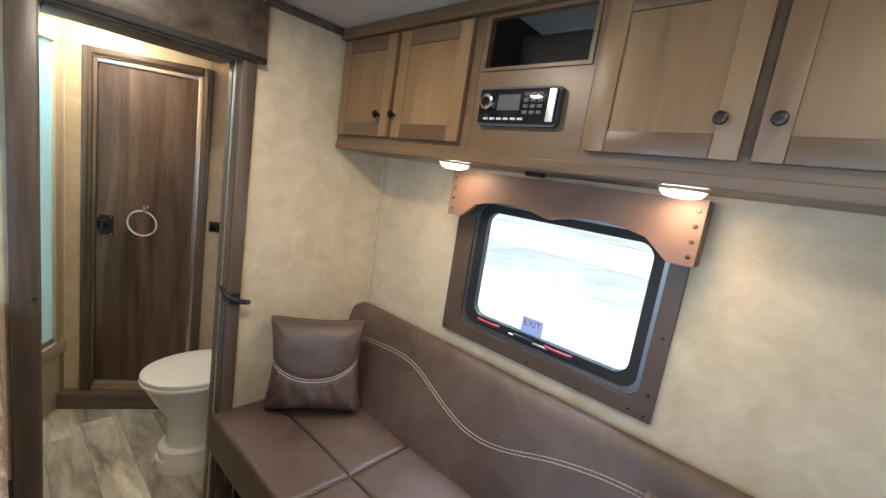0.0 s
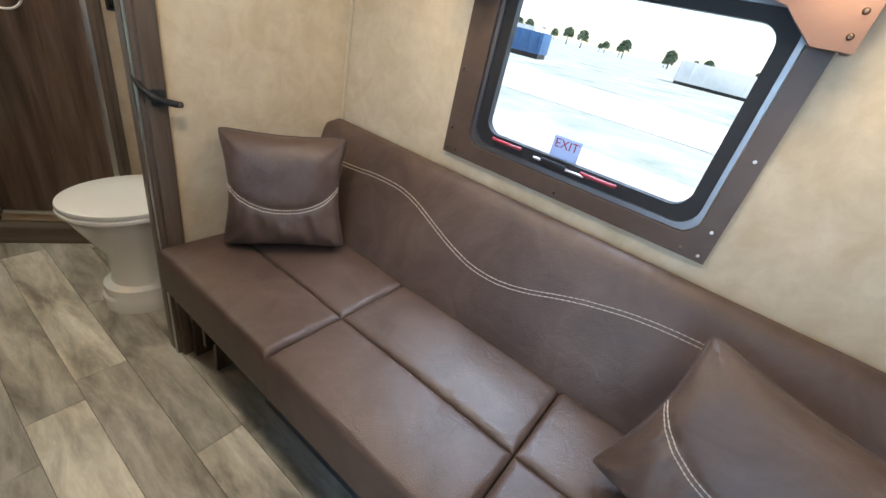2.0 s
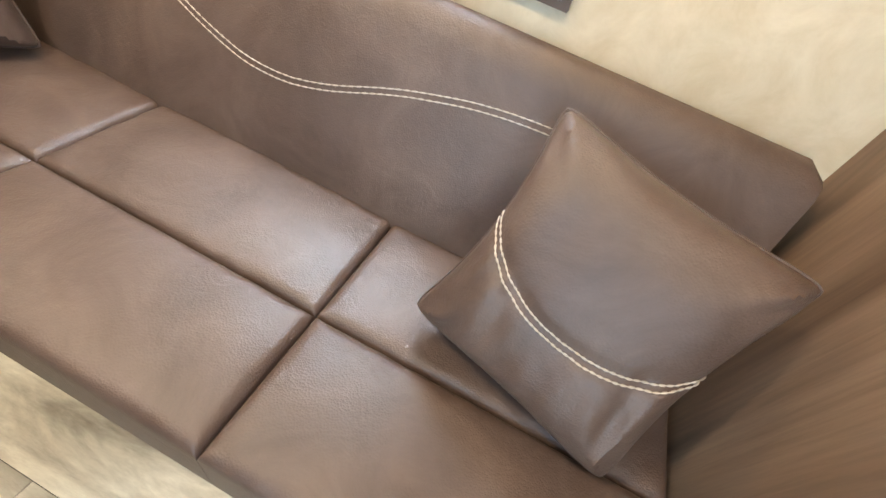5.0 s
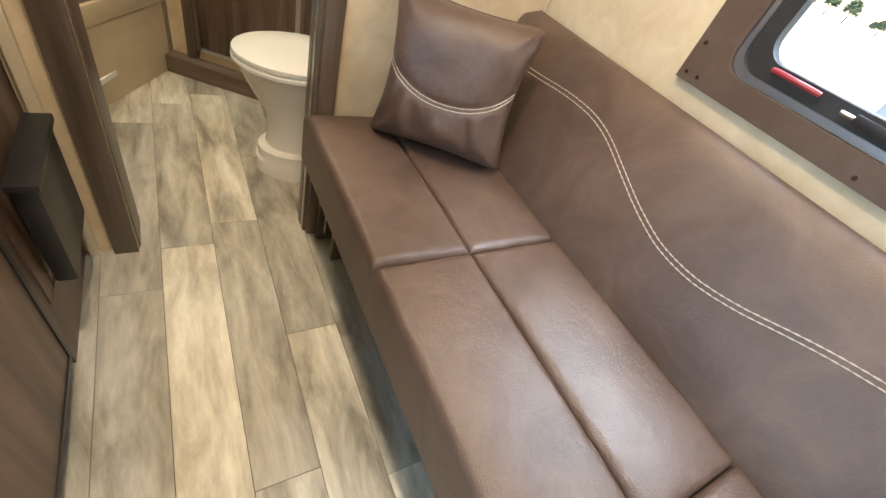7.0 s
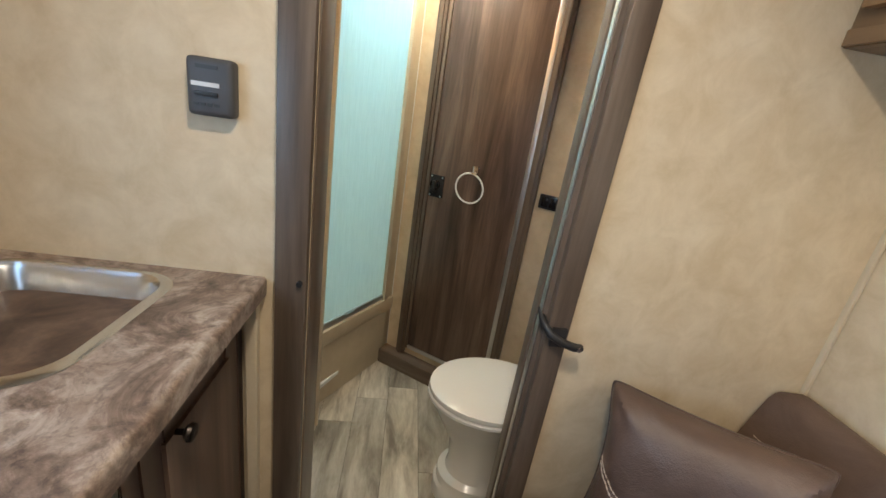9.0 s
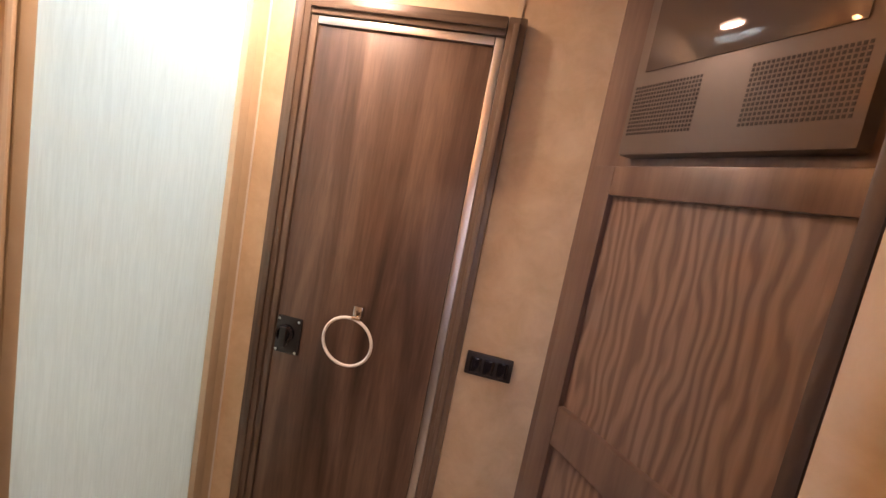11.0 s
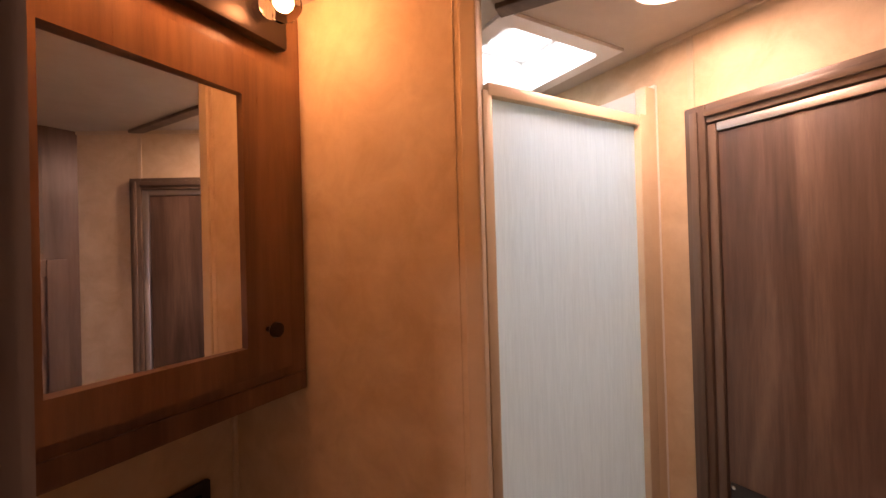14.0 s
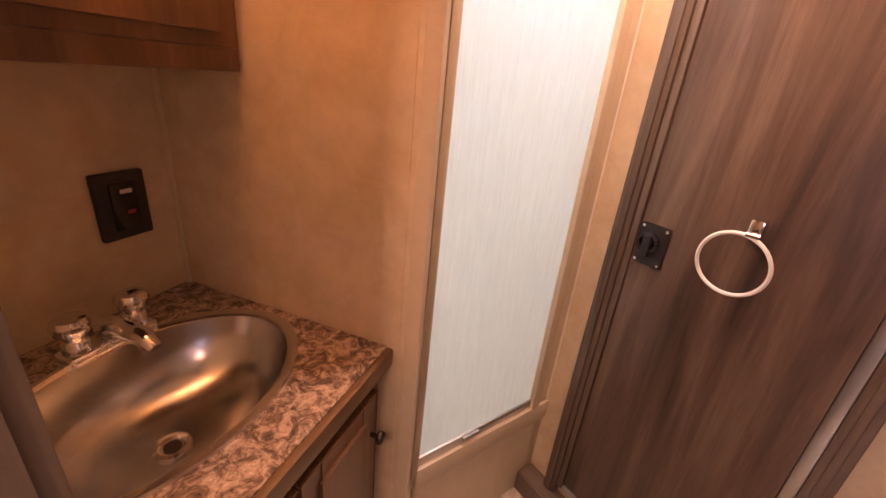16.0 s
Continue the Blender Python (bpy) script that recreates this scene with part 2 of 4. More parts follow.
sheet_bsdf = snt.nodes.new("ShaderNodeBsdfTranslucent")
sheet_bsdf.inputs["Color"].default_value = (0.42, 0.44, 0.52, 1)
snt.links.new(sheet_bsdf.outputs[0], snt.nodes["Material Output"].inputs["Surface"])
M["mirror"] = material("mirror", (0.93, 0.93, 0.93), 0.01, 1.0)[0]
# near-black stands in for shade in niche, slots and holes; also colours dark boards
M["shade"] = material("shade_and_dark_board", (0.02, 0.016, 0.013), 0.6)[0]
M["framewood"] = mottled("brown_window_trim", (0.085, 0.056, 0.042), (0.115, 0.078, 0.06), 0.4, 14.0, 200.0, 0.1)
M["blueblack"] = mottled("dark_base_panel", (0.045, 0.047, 0.055), (0.07, 0.072, 0.08), 0.4, 9.0, 200.0, 0.1)


def glass(name, rough, colour=(1, 1, 1), ior=1.45):
    m, nt, b = material(name, colour, rough)
    b.inputs["Transmission Weight"].default_value = 1.0
    b.inputs["IOR"].default_value = ior
    return m, nt, b


M["glass"] = glass("clear_glass", 0.0, ior=1.02)[0]
M["bulb"] = glass("clear_bulb", 0.0, ior=1.025)[0]


def rain_glass():
    m, nt, b = glass("rain_glass", 0.42, (0.93, 0.99, 0.98))
    v = coords(nt, (160, 160, 9))
    n = noise_tex(nt, v, 1.0, 3, 0.6, 1.0)
    bump(nt, b, n, 0.5, 0.003)
    tr = nt.nodes.new("ShaderNodeBsdfTranslucent")
    nt.links.new(ramp(nt, n, [(0.3, (0.72, 0.85, 0.87)), (0.65, (0.82, 0.95, 0.97))]), tr.inputs["Color"])
    mx = nt.nodes.new("ShaderNodeMixShader")
    mx.inputs[0].default_value = 0.75
    nt.links.new(b.outputs[0], mx.inputs[1])
    nt.links.new(tr.outputs[0], mx.inputs[2])
    nt.links.new(mx.outputs[0], nt.nodes["Material Output"].inputs["Surface"])
    return m


M["rain"] = rain_glass()


def glow(name, colour, strength):
    m, nt, b = material(name, colour, 0.4)
    b.inputs["Emission Color"].default_value = (*colour, 1)
    b.inputs["Emission Strength"].default_value = strength
    return m


M["lens"] = glow("lamp_lens", (1.0, 0.88, 0.70), 9.0)
M["filament"] = glow("bulb_filament", (1.0, 0.66, 0.32), 36.0)
# glow put into the opaque dome in place of daylight coming through
M["skypane_glow"] = glow("skylight_dome_glow", (0.70, 0.92, 1.0), 1.1)
M["grass"] = mottled("field_grass", (0.25, 0.31, 0.27), (0.52, 0.55, 0.51), 0.9, 0.35, 12.0, 0.3)
M["gravel"] = mottled("pale_gravel", (0.56, 0.55, 0.52), (0.66, 0.65, 0.62), 0.9, 0.8, 20.0, 0.3)
M["blue_paint"] = mottled("blue_paint", (0.03, 0.09, 0.22), (0.05, 0.13, 0.28), 0.5, 2.0, 40.0, 0.1)
M["white_paint"] = mottled("white_paint", (0.72, 0.72, 0.70), (0.8, 0.8, 0.78), 0.5, 2.0, 40.0, 0.1)
M["leaf"] = mottled("leaves", (0.07, 0.105, 0.06), (0.12, 0.16, 0.095), 0.8, 1.0, 20.0, 0.2)
M["bark"] = mottled("bark", (0.07, 0.05, 0.035), (0.13, 0.10, 0.07), 0.9, 6.0, 30.0, 0.4)


# ---- mesh helpers ----
def bm_box(x0, x1, y0, y1, z0, z1, bevel=0.0, seg=2, bm=None):
    made = bmesh.new()
    bmesh.ops.create_cube(made, size=1)
    for v in made.verts:
        v.co = Vector((x0 + (v.co.x + 0.5) * (x1 - x0), y0 + (v.co.y + 0.5) * (y1 - y0), z0 + (v.co.z + 0.5) * (z1 - z0)))
    if bevel:
        bmesh.ops.bevel(made, geom=made.edges[:], offset=bevel, segments=seg, affect="EDGES", profile=0.6)
    if bm is None:
        return made
    me = bpy.data.meshes.new("tmp")
    made.to_mesh(me)
    made.free()
    bm.from_mesh(me)
    bpy.data.meshes.remove(me)
    return bm


def bm_cyl(c, r, h, axis="z", seg=24, r2=None, bevel=0.0):
    bm = bmesh.new()
    bmesh.ops.create_cone(bm, cap_ends=True, segments=seg, radius1=r, radius2=r if r2 is None else r2, depth=h)
    if bevel:
        bmesh.ops.bevel(bm, geom=[e for e in bm.edges if abs(e.verts[0].co.z - e.verts[1].co.z) < 1e-6], offset=bevel, segments=2, affect="EDGES")
    turn = {"z": Matrix(), "x": Matrix.Rotation(radians(90), 4, "Y"), "y": Matrix.Rotation(radians(-90), 4, "X")}[axis]
    bmesh.ops.transform(bm, matrix=Matrix.Translation(c) @ turn, verts=bm.verts)
    return bm


def bm_lathe(profile, c=(0, 0, 0), seg=28, sx=1.0, sy=1.0):
    """A turned shape from (radius, height) pairs."""
    bm = bmesh.new()
    rings = []
    for r, z in profile:
        rings.append([bm.verts.new((c[0] + sx * r * math.cos(2 * math.pi * i / seg), c[1] + sy * r * math.sin(2 * math.pi * i / seg), c[2] + z)) for i in range(seg)])
    for a, b in zip(rings, rings[1:]):
        for i in range(seg):
            bm.faces.new((a[i], a[(i + 1) % seg], b[(i + 1) % seg], b[i]))
    if profile[0][0] > 1e-5:
        bm.faces.new(rings[0][::-1])
    if profile[-1][0] > 1e-5:
        bm.faces.new(rings[-1])
    bmesh.ops.remove_doubles(bm, verts=bm.verts, dist=1e-6)
    bmesh.ops.recalc_face_normals(bm, faces=bm.faces)
    return bm


def bm_tube(points, r, seg=8, closed=False, side=None):
    bm = bmesh.new()
    pts = [Vector(p) for p in points]
    n, rings = len(pts), []
    for i, p in enumerate(pts):
        a = pts[i - 1] if (i or closed) else p
        b = pts[(i + 1) % n] if (i < n - 1 or closed) else p
        d = (b - a).normalized()
        up = Vector(side) if side else Vector((0, 0, 1)) if abs(d.z) < 0.9 else Vector((1, 0, 0))
        u = d.cross(up).normalized()
        w = d.cross(u)
        rr = r[i] if isinstance(r, (list, tuple)) else r
        rings.append([bm.verts.new(p + rr * (math.cos(2 * math.pi * k / seg) * u + math.sin(2 * math.pi * k / seg) * w)) for k in range(seg)])
    for i in range(n if closed else n - 1):
        a, b = rings[i], rings[(i + 1) % n]
        for k in range(seg):
            bm.faces.new((a[k], a[(k + 1) % seg], b[(k + 1) % seg], b[k]))
    if not closed:
        bm.faces.new(rings[0][::-1])
        bm.faces.new(rings[-1])
    bmesh.ops.recalc_face_normals(bm, faces=bm.faces)
    return bm


def bm_prism(outline, holes, depth, to3):
    """A slab: outline and holes in 2D, depth along the third axis; to3(u, v, w) places it."""
    bm = bmesh.new()
    edges = []
    for loop in [outline] + holes:
        vs = [bm.verts.new((u, v, 0)) for u, v in loop]
        edges += [bm.edges.new((a, b)) for a, b in zip(vs, vs[1:] + vs[:1])]
    bmesh.ops.triangle_fill(bm, edges=edges, use_beauty=True, use_dissolve=False)
    got = bmesh.ops.extrude_face_region(bm, geom=bm.faces[:])
    for v in got["geom"]:
        if isinstance(v, bmesh.types.BMVert):
            v.co.z = depth
    for v in bm.verts:
        v.co = Vector(to3(*v.co))
    bmesh.ops.recalc_face_normals(bm, faces=bm.faces)
    return bm


def rounded(u0, u1, v0, v1, r, n=6):
    out = []
    for cu, cv, a in ((u1 - r, v1 - r, 0), (u0 + r, v1 - r, 90), (u0 + r, v0 + r, 180), (u1 - r, v0 + r, 270)):
        for i in range(n + 1):
            k = radians(a + 90 * i / n)
            out.append((cu + r * math.cos(k), cv + r * math.sin(k)))
    return out


def rect(u0, u1, v0, v1):
    return [(u0, v0), (u1, v0), (u1, v1), (u0, v1)]


def obj(name, bm, mat, smooth=False):
    me = bpy.data.meshes.new(name)
    bm.to_mesh(me)
    bm.free()
    me.materials.append(M[mat])
    if smooth:
        me.polygons.foreach_set("use_smooth", [True] * len(me.polygons))
        me.set_sharp_from_angle(angle=radians(40))
    return new(name, me)


def part(name, bm, mat, parent, label="", smooth=True):
    ob = obj(name, bm, mat, smooth)
    ob.parent = parent
    return tagged(ob, label) if label else ob


def thing(name, label, category, m=None, group=""):
    ob = new(name)
    ob.empty_display_size = 0.05
    if m is not None:
        ob.matrix_world = m
    return tagged(ob, label, category, group)


def structure(name, bm, mat, label, category, m=None, smooth=False):
    ob = obj(name, bm, mat, smooth)
    if m is not None:
        ob.matrix_world = m
    return tagged(ob, label, category, kind="structure")


YZ = lambda x: (lambda u, v, w: (x + w, u, v))      # u = y, v = z, slab along x
XZ = lambda y: (lambda u, v, w: (u, y + w, v))      # u = x, v = z, slab along y
XY = lambda z: (lambda u, v, w: (u, v, z + w))

# ---- the shell ----
DOOR_Y0, DOOR_Y1, DOOR_Z = 0.094, 0.61, 1.86
structure("wall_window", bm_prism(rect(-3.6, 1.75, -0.05, 2.2), [rounded(-0.99, -0.30, 0.995, 1.50, 0.05)], 0.06, XZ(YW)), "wall", "beige mottled vinyl wall panel with a window opening", "wall")
# floor-height opening is an added, unseen doorway that lets daylight in
structure("wall_kitchen", bm_prism(rect(-3.6, 1.75, -0.05, 2.2), [rect(-0.18, 0.42, 0.02, 1.95), rounded(-1.0, -0.38, 1.26, 1.68, 0.05)], -0.06, XZ(YK)), "wall", "beige mottled vinyl wall behind the kitchen counter", "wall")
structure("partition", bm_prism([(YK, 0.0), (DOOR_Y0, 0.0), (DOOR_Y0, DOOR_Z), (0.640, DOOR_Z), (0.640, 0.0), (YW, 0.0), (YW, ZC), (YK, ZC)], [], XB - XP, YZ(XP)), "wall", "beige vinyl partition between cabin and bathroom with a doorway", "wall")
structure("wall_slant", bm_box(-1.3, 1.35, 0, 0.05, 0, ZB), "wall", "beige vinyl wall set at a slant behind the bathroom", "wall", SLANT)
structure("wall_vanity_side", bm_box(XO - 0.03, XO, YK, -0.012, 0, ZB), "wall", "beige vinyl wall beside the vanity and shower", "wall")
structure("wall_front", bm_box(1.69, 1.75, YK, YW, 0, ZC), "wall", "plain beige wall closing the cabin", "wall")
structure("wall_rear", bm_box(-3.6, -3.54, YK, YW, 0, ZC), "wall", "plain wall behind the slanted wall", "wall")
sk = [SKC + SN * a + SD * b for a, b in ((-0.16, -0.16), (0.16, -0.16), (0.16, 0.16), (-0.16, 0.16))]
structure("ceiling", bm_box(XP - 0.01, 1.75, YK - 0.06, YW + 0.06, ZC, ZC + 0.08), "ceiling", "greyish beige vinyl ceiling panel", "ceiling")
structure("ceiling_bath", bm_prism(rect(-3.6, XP - 0.011, YK - 0.06, YW + 0.06), [[(p.x, p.y) for p in sk]], 0.05, XY(ZB)), "ceiling", "greyish beige vinyl ceiling panel", "ceiling")
structure("floor", bm_box(-3.6, 1.75, YK - 0.06, YW + 0.06, -0.06, -0.004), "shade", "dark subfloor under vinyl planks", "floor")
structure("trim_corner", bm_box(XP - 0.001, XP + 0.012, YW - 0.012, YW - 0.001, 0.0, ZC, 0.003), "beige", "thin beige corner bead", "trim")

# return panel between vanity wall and shower, and its posts
structure("trim_return", bm_box(-2.44, XO - 0.031, -0.052, -0.036, 0, ZB - 0.002), "wall", "narrow beige vinyl return panel", "wall")
structure("trim_seam", bm_box(XO + 0.0005, XO + 0.002, -0.047, -0.039, 0, ZB - 0.002), "wall", "thin vinyl seam strip", "trim")
structure("trim_end", bm_box(XO - 0.012, XO + 0.006, -0.028, 0.004, 0, ZB - 0.003, 0.004), "beige", "beige corner trim at the wall end", "trim")
structure("trim_slant_seam", bm_box(0.560, 0.574, -0.004, 0.0, 1.94, ZB, 0.001), "beige", "thin beige seam strip above the door", "trim", SLANT)
structure("trim_slant_seam", bm_box(0.0, 0.014, -0.004, 0.0, 1.94, ZB, 0.001), "beige", "thin beige seam strip beside the shower", "trim", SLANT)
structure("trim_ceiling", bm_box(-2.54, -2.50, -0.03, 0.82, ZB - 0.012, ZB - 0.0005, 0.003), "trim", "dark wood strip across the bathroom ceiling", "trim")
structure("trim_slant_top", bm_box(-0.08, 0.8, -0.010, 0.0, ZB - 0.014, ZB, 0.003), "beige", "thin beige ceiling bead", "trim", SLANT)
structure("trim_vanity_corner", bm_box(XO, XO + 0.010, YK, YK + 0.010, 0, ZB, 0.003), "beige", "thin beige bead in the vanity corner", "trim")

# ---- cabin door frame ----
frame_ob = thing("door_frame", "dark woodgrain door frame with a track header", "door frame")
frame_ob["kind"] = "structure"
part("casing", bm_box(XP + 0.001, XP + 0.024, DOOR_Y0 - 0.062, DOOR_Y0, 0, DOOR_Z, 0.004), "trim", frame_ob)
part("casing", bm_box(XP + 0.001, XP + 0.024, DOOR_Y1, DOOR_Y1 + 0.050, 0, DOOR_Z, 0.004), "trim", frame_ob)
part("jamb", bm_box(XB - 0.004, XP + 0.0, DOOR_Y0 - 0.001, DOOR_Y0 + 0.004, 0, DOOR_Z, 0.002), "trim", frame_ob)
part("jamb", bm_box(XP - 0.020, XP + 0.0005, DOOR_Y1 - 0.010, 0.6395, 0, DOOR_Z, 0.002), "trim", frame_ob)
part("jamb", bm_box(XP - 0.068, XP - 0.034, DOOR_Y1 - 0.012, 0.6395, 0, DOOR_Z, 0.002), "trim", frame_ob)
# slot bottom is a near-black block, its shade put into the colour
part("channel", bm_box(XP - 0.0335, XP - 0.0205, DOOR_Y1 + 0.012, 0.6395, 0, DOOR_Z), "shade", frame_ob, "slot of the sliding door, coloured dark for shade")
part("metal_edge", bm_box(XP - 0.0195, XP - 0.006, DOOR_Y1 - 0.013, DOOR_Y1 - 0.0105, 0, DOOR_Z), "alu", frame_ob, "thin aluminium edge")
for y0, y1 in ((DOOR_Y0 - 0.06, DOOR_Y0), (0.640, 0.700)):
    part("casing", bm_box(XB - 0.014, XB - 0.001, y0, y1, 0, DOOR_Z, 0.004), "trim", frame_ob)
part("casing", bm_box(XB - 0.014, XB - 0.001, DOOR_Y0 - 0.06, 0.700, DOOR_Z, DOOR_Z + 0.06, 0.004), "trim_h", frame_ob)
part("header", bm_box(XP + 0.001, XP + 0.034, DOOR_Y0 - 0.07, DOOR_Y1 + 0.075, DOOR_Z, ZC - 0.03, 0.004), "trim_h", frame_ob)
part("track", bm_box(XP + 0.034, XP + 0.044, DOOR_Y0 - 0.07, DOOR_Y1 + 0.075, DOOR_Z, DOOR_Z + 0.022, 0.002), "shade", frame_ob)
part("head_lining", bm_box(XB - 0.004, XP + 0.0, DOOR_Y0 + 0.013, DOOR_Y1 - 0.023, DOOR_Z - 0.015, DOOR_Z - 0.001, 0.002), "trim_h", frame_ob)
part("top_moulding", bm_box(XP + 0.001, XP + 0.02, DOOR_Y1 + 0.075, 1.03, ZC - 0.03, ZC - 0.001, 0.005), "trim_h", frame_ob)
latch = thing("door_strap", "black moulded strap latch on the door frame", "latch")
pts = [(XP - 0.02, 0.600, 1.02), (XP + 0.012, 0.603, 1.00), (XP + 0.034, 0.615, 0.985), (XP + 0.04, 0.64, 0.972), (XP + 0.04, 0.672, 0.962), (XP + 0.034, 0.69, 0.958)]
part("strap", bm_tube(pts, [0.007, 0.009, 0.010, 0.009, 0.010, 0.009], 10), "black", latch)
part("stud", bm_cyl((XP + 0.046, 0.68, 0.961), 0.005, 0.008, "x", 12), "chrome", latch, "small chrome stud")
part("base", bm_box(XP + 0.024, XP + 0.034, 0.618, 0.652, 0.955, 1.0, 0.003), "black", latch)

# ---- window ----
win = thing("window_1", "brown-trimmed trailer window with rounded black gasket", "window")
win["kind"] = "structure"
part("window_trim", bm_prism(rect(-1.082, -0.236, 0.936, 1.56), [rounded(-0.998, -0.285, 0.99, 1.505, 0.045)], -0.018, XZ(YW - 0.001)), "framewood", win)
part("window_frame", bm_prism(rounded(-0.996, -0.288, 0.992, 1.502, 0.045), [rounded(-0.984, -0.300, 1.006, 1.488, 0.05)], -0.020, XZ(YW + 0.012)), "dull_alu", win, "silver inner frame")
part("gasket", bm_prism(rounded(-0.988, -0.296, 1.002, 1.492, 0.05), [rounded(-0.950, -0.334, 1.042, 1.458, 0.045)], 0.026, XZ(YW + 0.002)), "rubber", win, "black rubber gasket")
pane = part("pane", bm_prism(rounded(-0.955, -0.327, 1.033, 1.465, 0.04), [], 0.004, XZ(YW + 0.018)), "glass", win, "clear glass")
pane.visible_shadow = False
for sx, sz in ((-1.062, 0.955), (-0.256, 0.953), (-1.03, 0.955), (-0.30, 0.957), (-1.062, 1.02), (-0.256, 1.02), (-0.256, 1.2), (-1.062, 1.2), (-0.66, 0.953)):
    part("screw", bm_cyl((sx, YW - 0.020, sz), 0.0045, 0.004, "y", 10), "chrome", win)
for hx in (-0.86, -0.56):
    part("pull_handle", bm_tube([(hx - 0.05, YW - 0.006, 1.032), (hx - 0.035, YW - 0.018, 1.034), (hx + 0.035, YW - 0.018, 1.034), (hx + 0.05, YW - 0.006, 1.032)], 0.0055, 8), "red", win, "red pull handle")
part("catch_bar", bm_tube([(-0.76, YW - 0.012, 1.026), (-0.60, YW - 0.012, 1.026)], 0.004, 8), "alu", win, "thin metal catch bar")
part("catch", bm_box(-0.735, -0.655, YW - 0.02, YW - 0.008, 1.018, 1.036, 0.003), "black", win)
sign = thing("exit_sticker", "grey emergency sticker with red lettering on the glass", "sticker")
part("sheet", bm_box(-0.725, -0.640, YW + 0.010, YW + 0.012, 1.045, 1.105, 0.0), "sticker", sign)
fc = bpy.data.curves.new("exit_text", "FONT")
fc.body, fc.size, fc.align_x, fc.extrude = "EXIT", 0.036, "CENTER", 0.0004
fc.materials.append(M["red"])
txt = new("lettering", fc)
txt.matrix_world = pose(-0.682, YW + 0.009, 1.074, 90, 0, 0)
txt.parent = sign

kwin = thing("window_2", "brown-trimmed trailer window over the kitchen counter", "window")
kwin["kind"] = "structure"
part("window_trim", bm_prism(rect(-1.06, -0.32, 1.20, 1.74), [rounded(-1.0, -0.38, 1.26, 1.68, 0.05)], 0.018, XZ(YK + 0.001)), "framewood", kwin)
part("gasket", bm_prism(rounded(-0.998, -0.382, 1.262, 1.678, 0.05), [rounded(-0.965, -0.415, 1.295, 1.645, 0.04)], -0.024, XZ(YK - 0.002)), "rubber", kwin, "black rubber gasket")
part("mullion", bm_box(-0.70, -0.68, YK - 0.030, YK - 0.012, 1.294, 1.646, 0.003), "dull_alu", kwin)
part("pane", bm_prism(rounded(-0.97, -0.41, 1.29, 1.65, 0.04), [], -0.004, XZ(YK - 0.034)), "glass", kwin, "clear glass").visible_shadow = False

# wavy valance above the window
val = thing("valance", "copper-brown padded window valance with scalloped edge and nailheads", "valance")
vx0, vx1, vz0, vz1 = -1.085, -0.215, 1.425, 1.60
edge = []
for i in range(41):
    u = i / 40
    x = vx1 + (vx0 - vx1) * u
    d = min(u, 1 - u) * 2
    lift = 0.0 if d < 0.15 else 0.05 * min(1.0, (d - 0.15) / 0.14) + (0.026 * math.sin(math.pi * min(max((d - 0.25) / 0.75, 0), 1)) if d > 0.25 else 0)
    edge.append((x, vz0 + lift))
part("face", bm_prism([(vx0, vz1), (vx1, vz1)] + edge, [], 0.022, XZ(1.226)), "copper", val)
for sx in (vx0, vx1 - 0.016):
    part("return", bm_box(sx, sx + 0.016, 1.2485, YW - 0.019, vz0, vz1, 0.003), "copper", val)
part("top_board", bm_box(vx0 + 0.02, vx1 - 0.02, 1.2485, YW - 0.019, vz1 - 0.02, vz1 - 0.002), "shade", val)
for sx in (vx0 + 0.018, vx1 - 0.018):
    for k in range(4):
        part("nailhead", bm_lathe([(0.0001, -0.004), (0.004, -0.003), (0.006, 0.0)], (0, 0, 0), 10), "nail", val).matrix_basis = pose(sx + (0.012 if sx > -0.5 else -0.006) * (k % 2) * 0, 1.226, vz0 + 0.025 + 0.04 * k, -90, 0, 0)

# blind pelmet roller just behind the valance
part("roller", bm_tube([(vx0 + 0.05, 1.285, 1.52), (vx1 - 0.05, 1.285, 1.52)], 0.014, 10), "grey_plastic", val, "rolled grey blind")

# ---- sofa ----
sofa = thing("sofa", "brown leather jackknife sofa with cream stitched curve", "sofa")
SZ = 0.515
XS = [-1.588, -0.985, -0.378, 0.25]


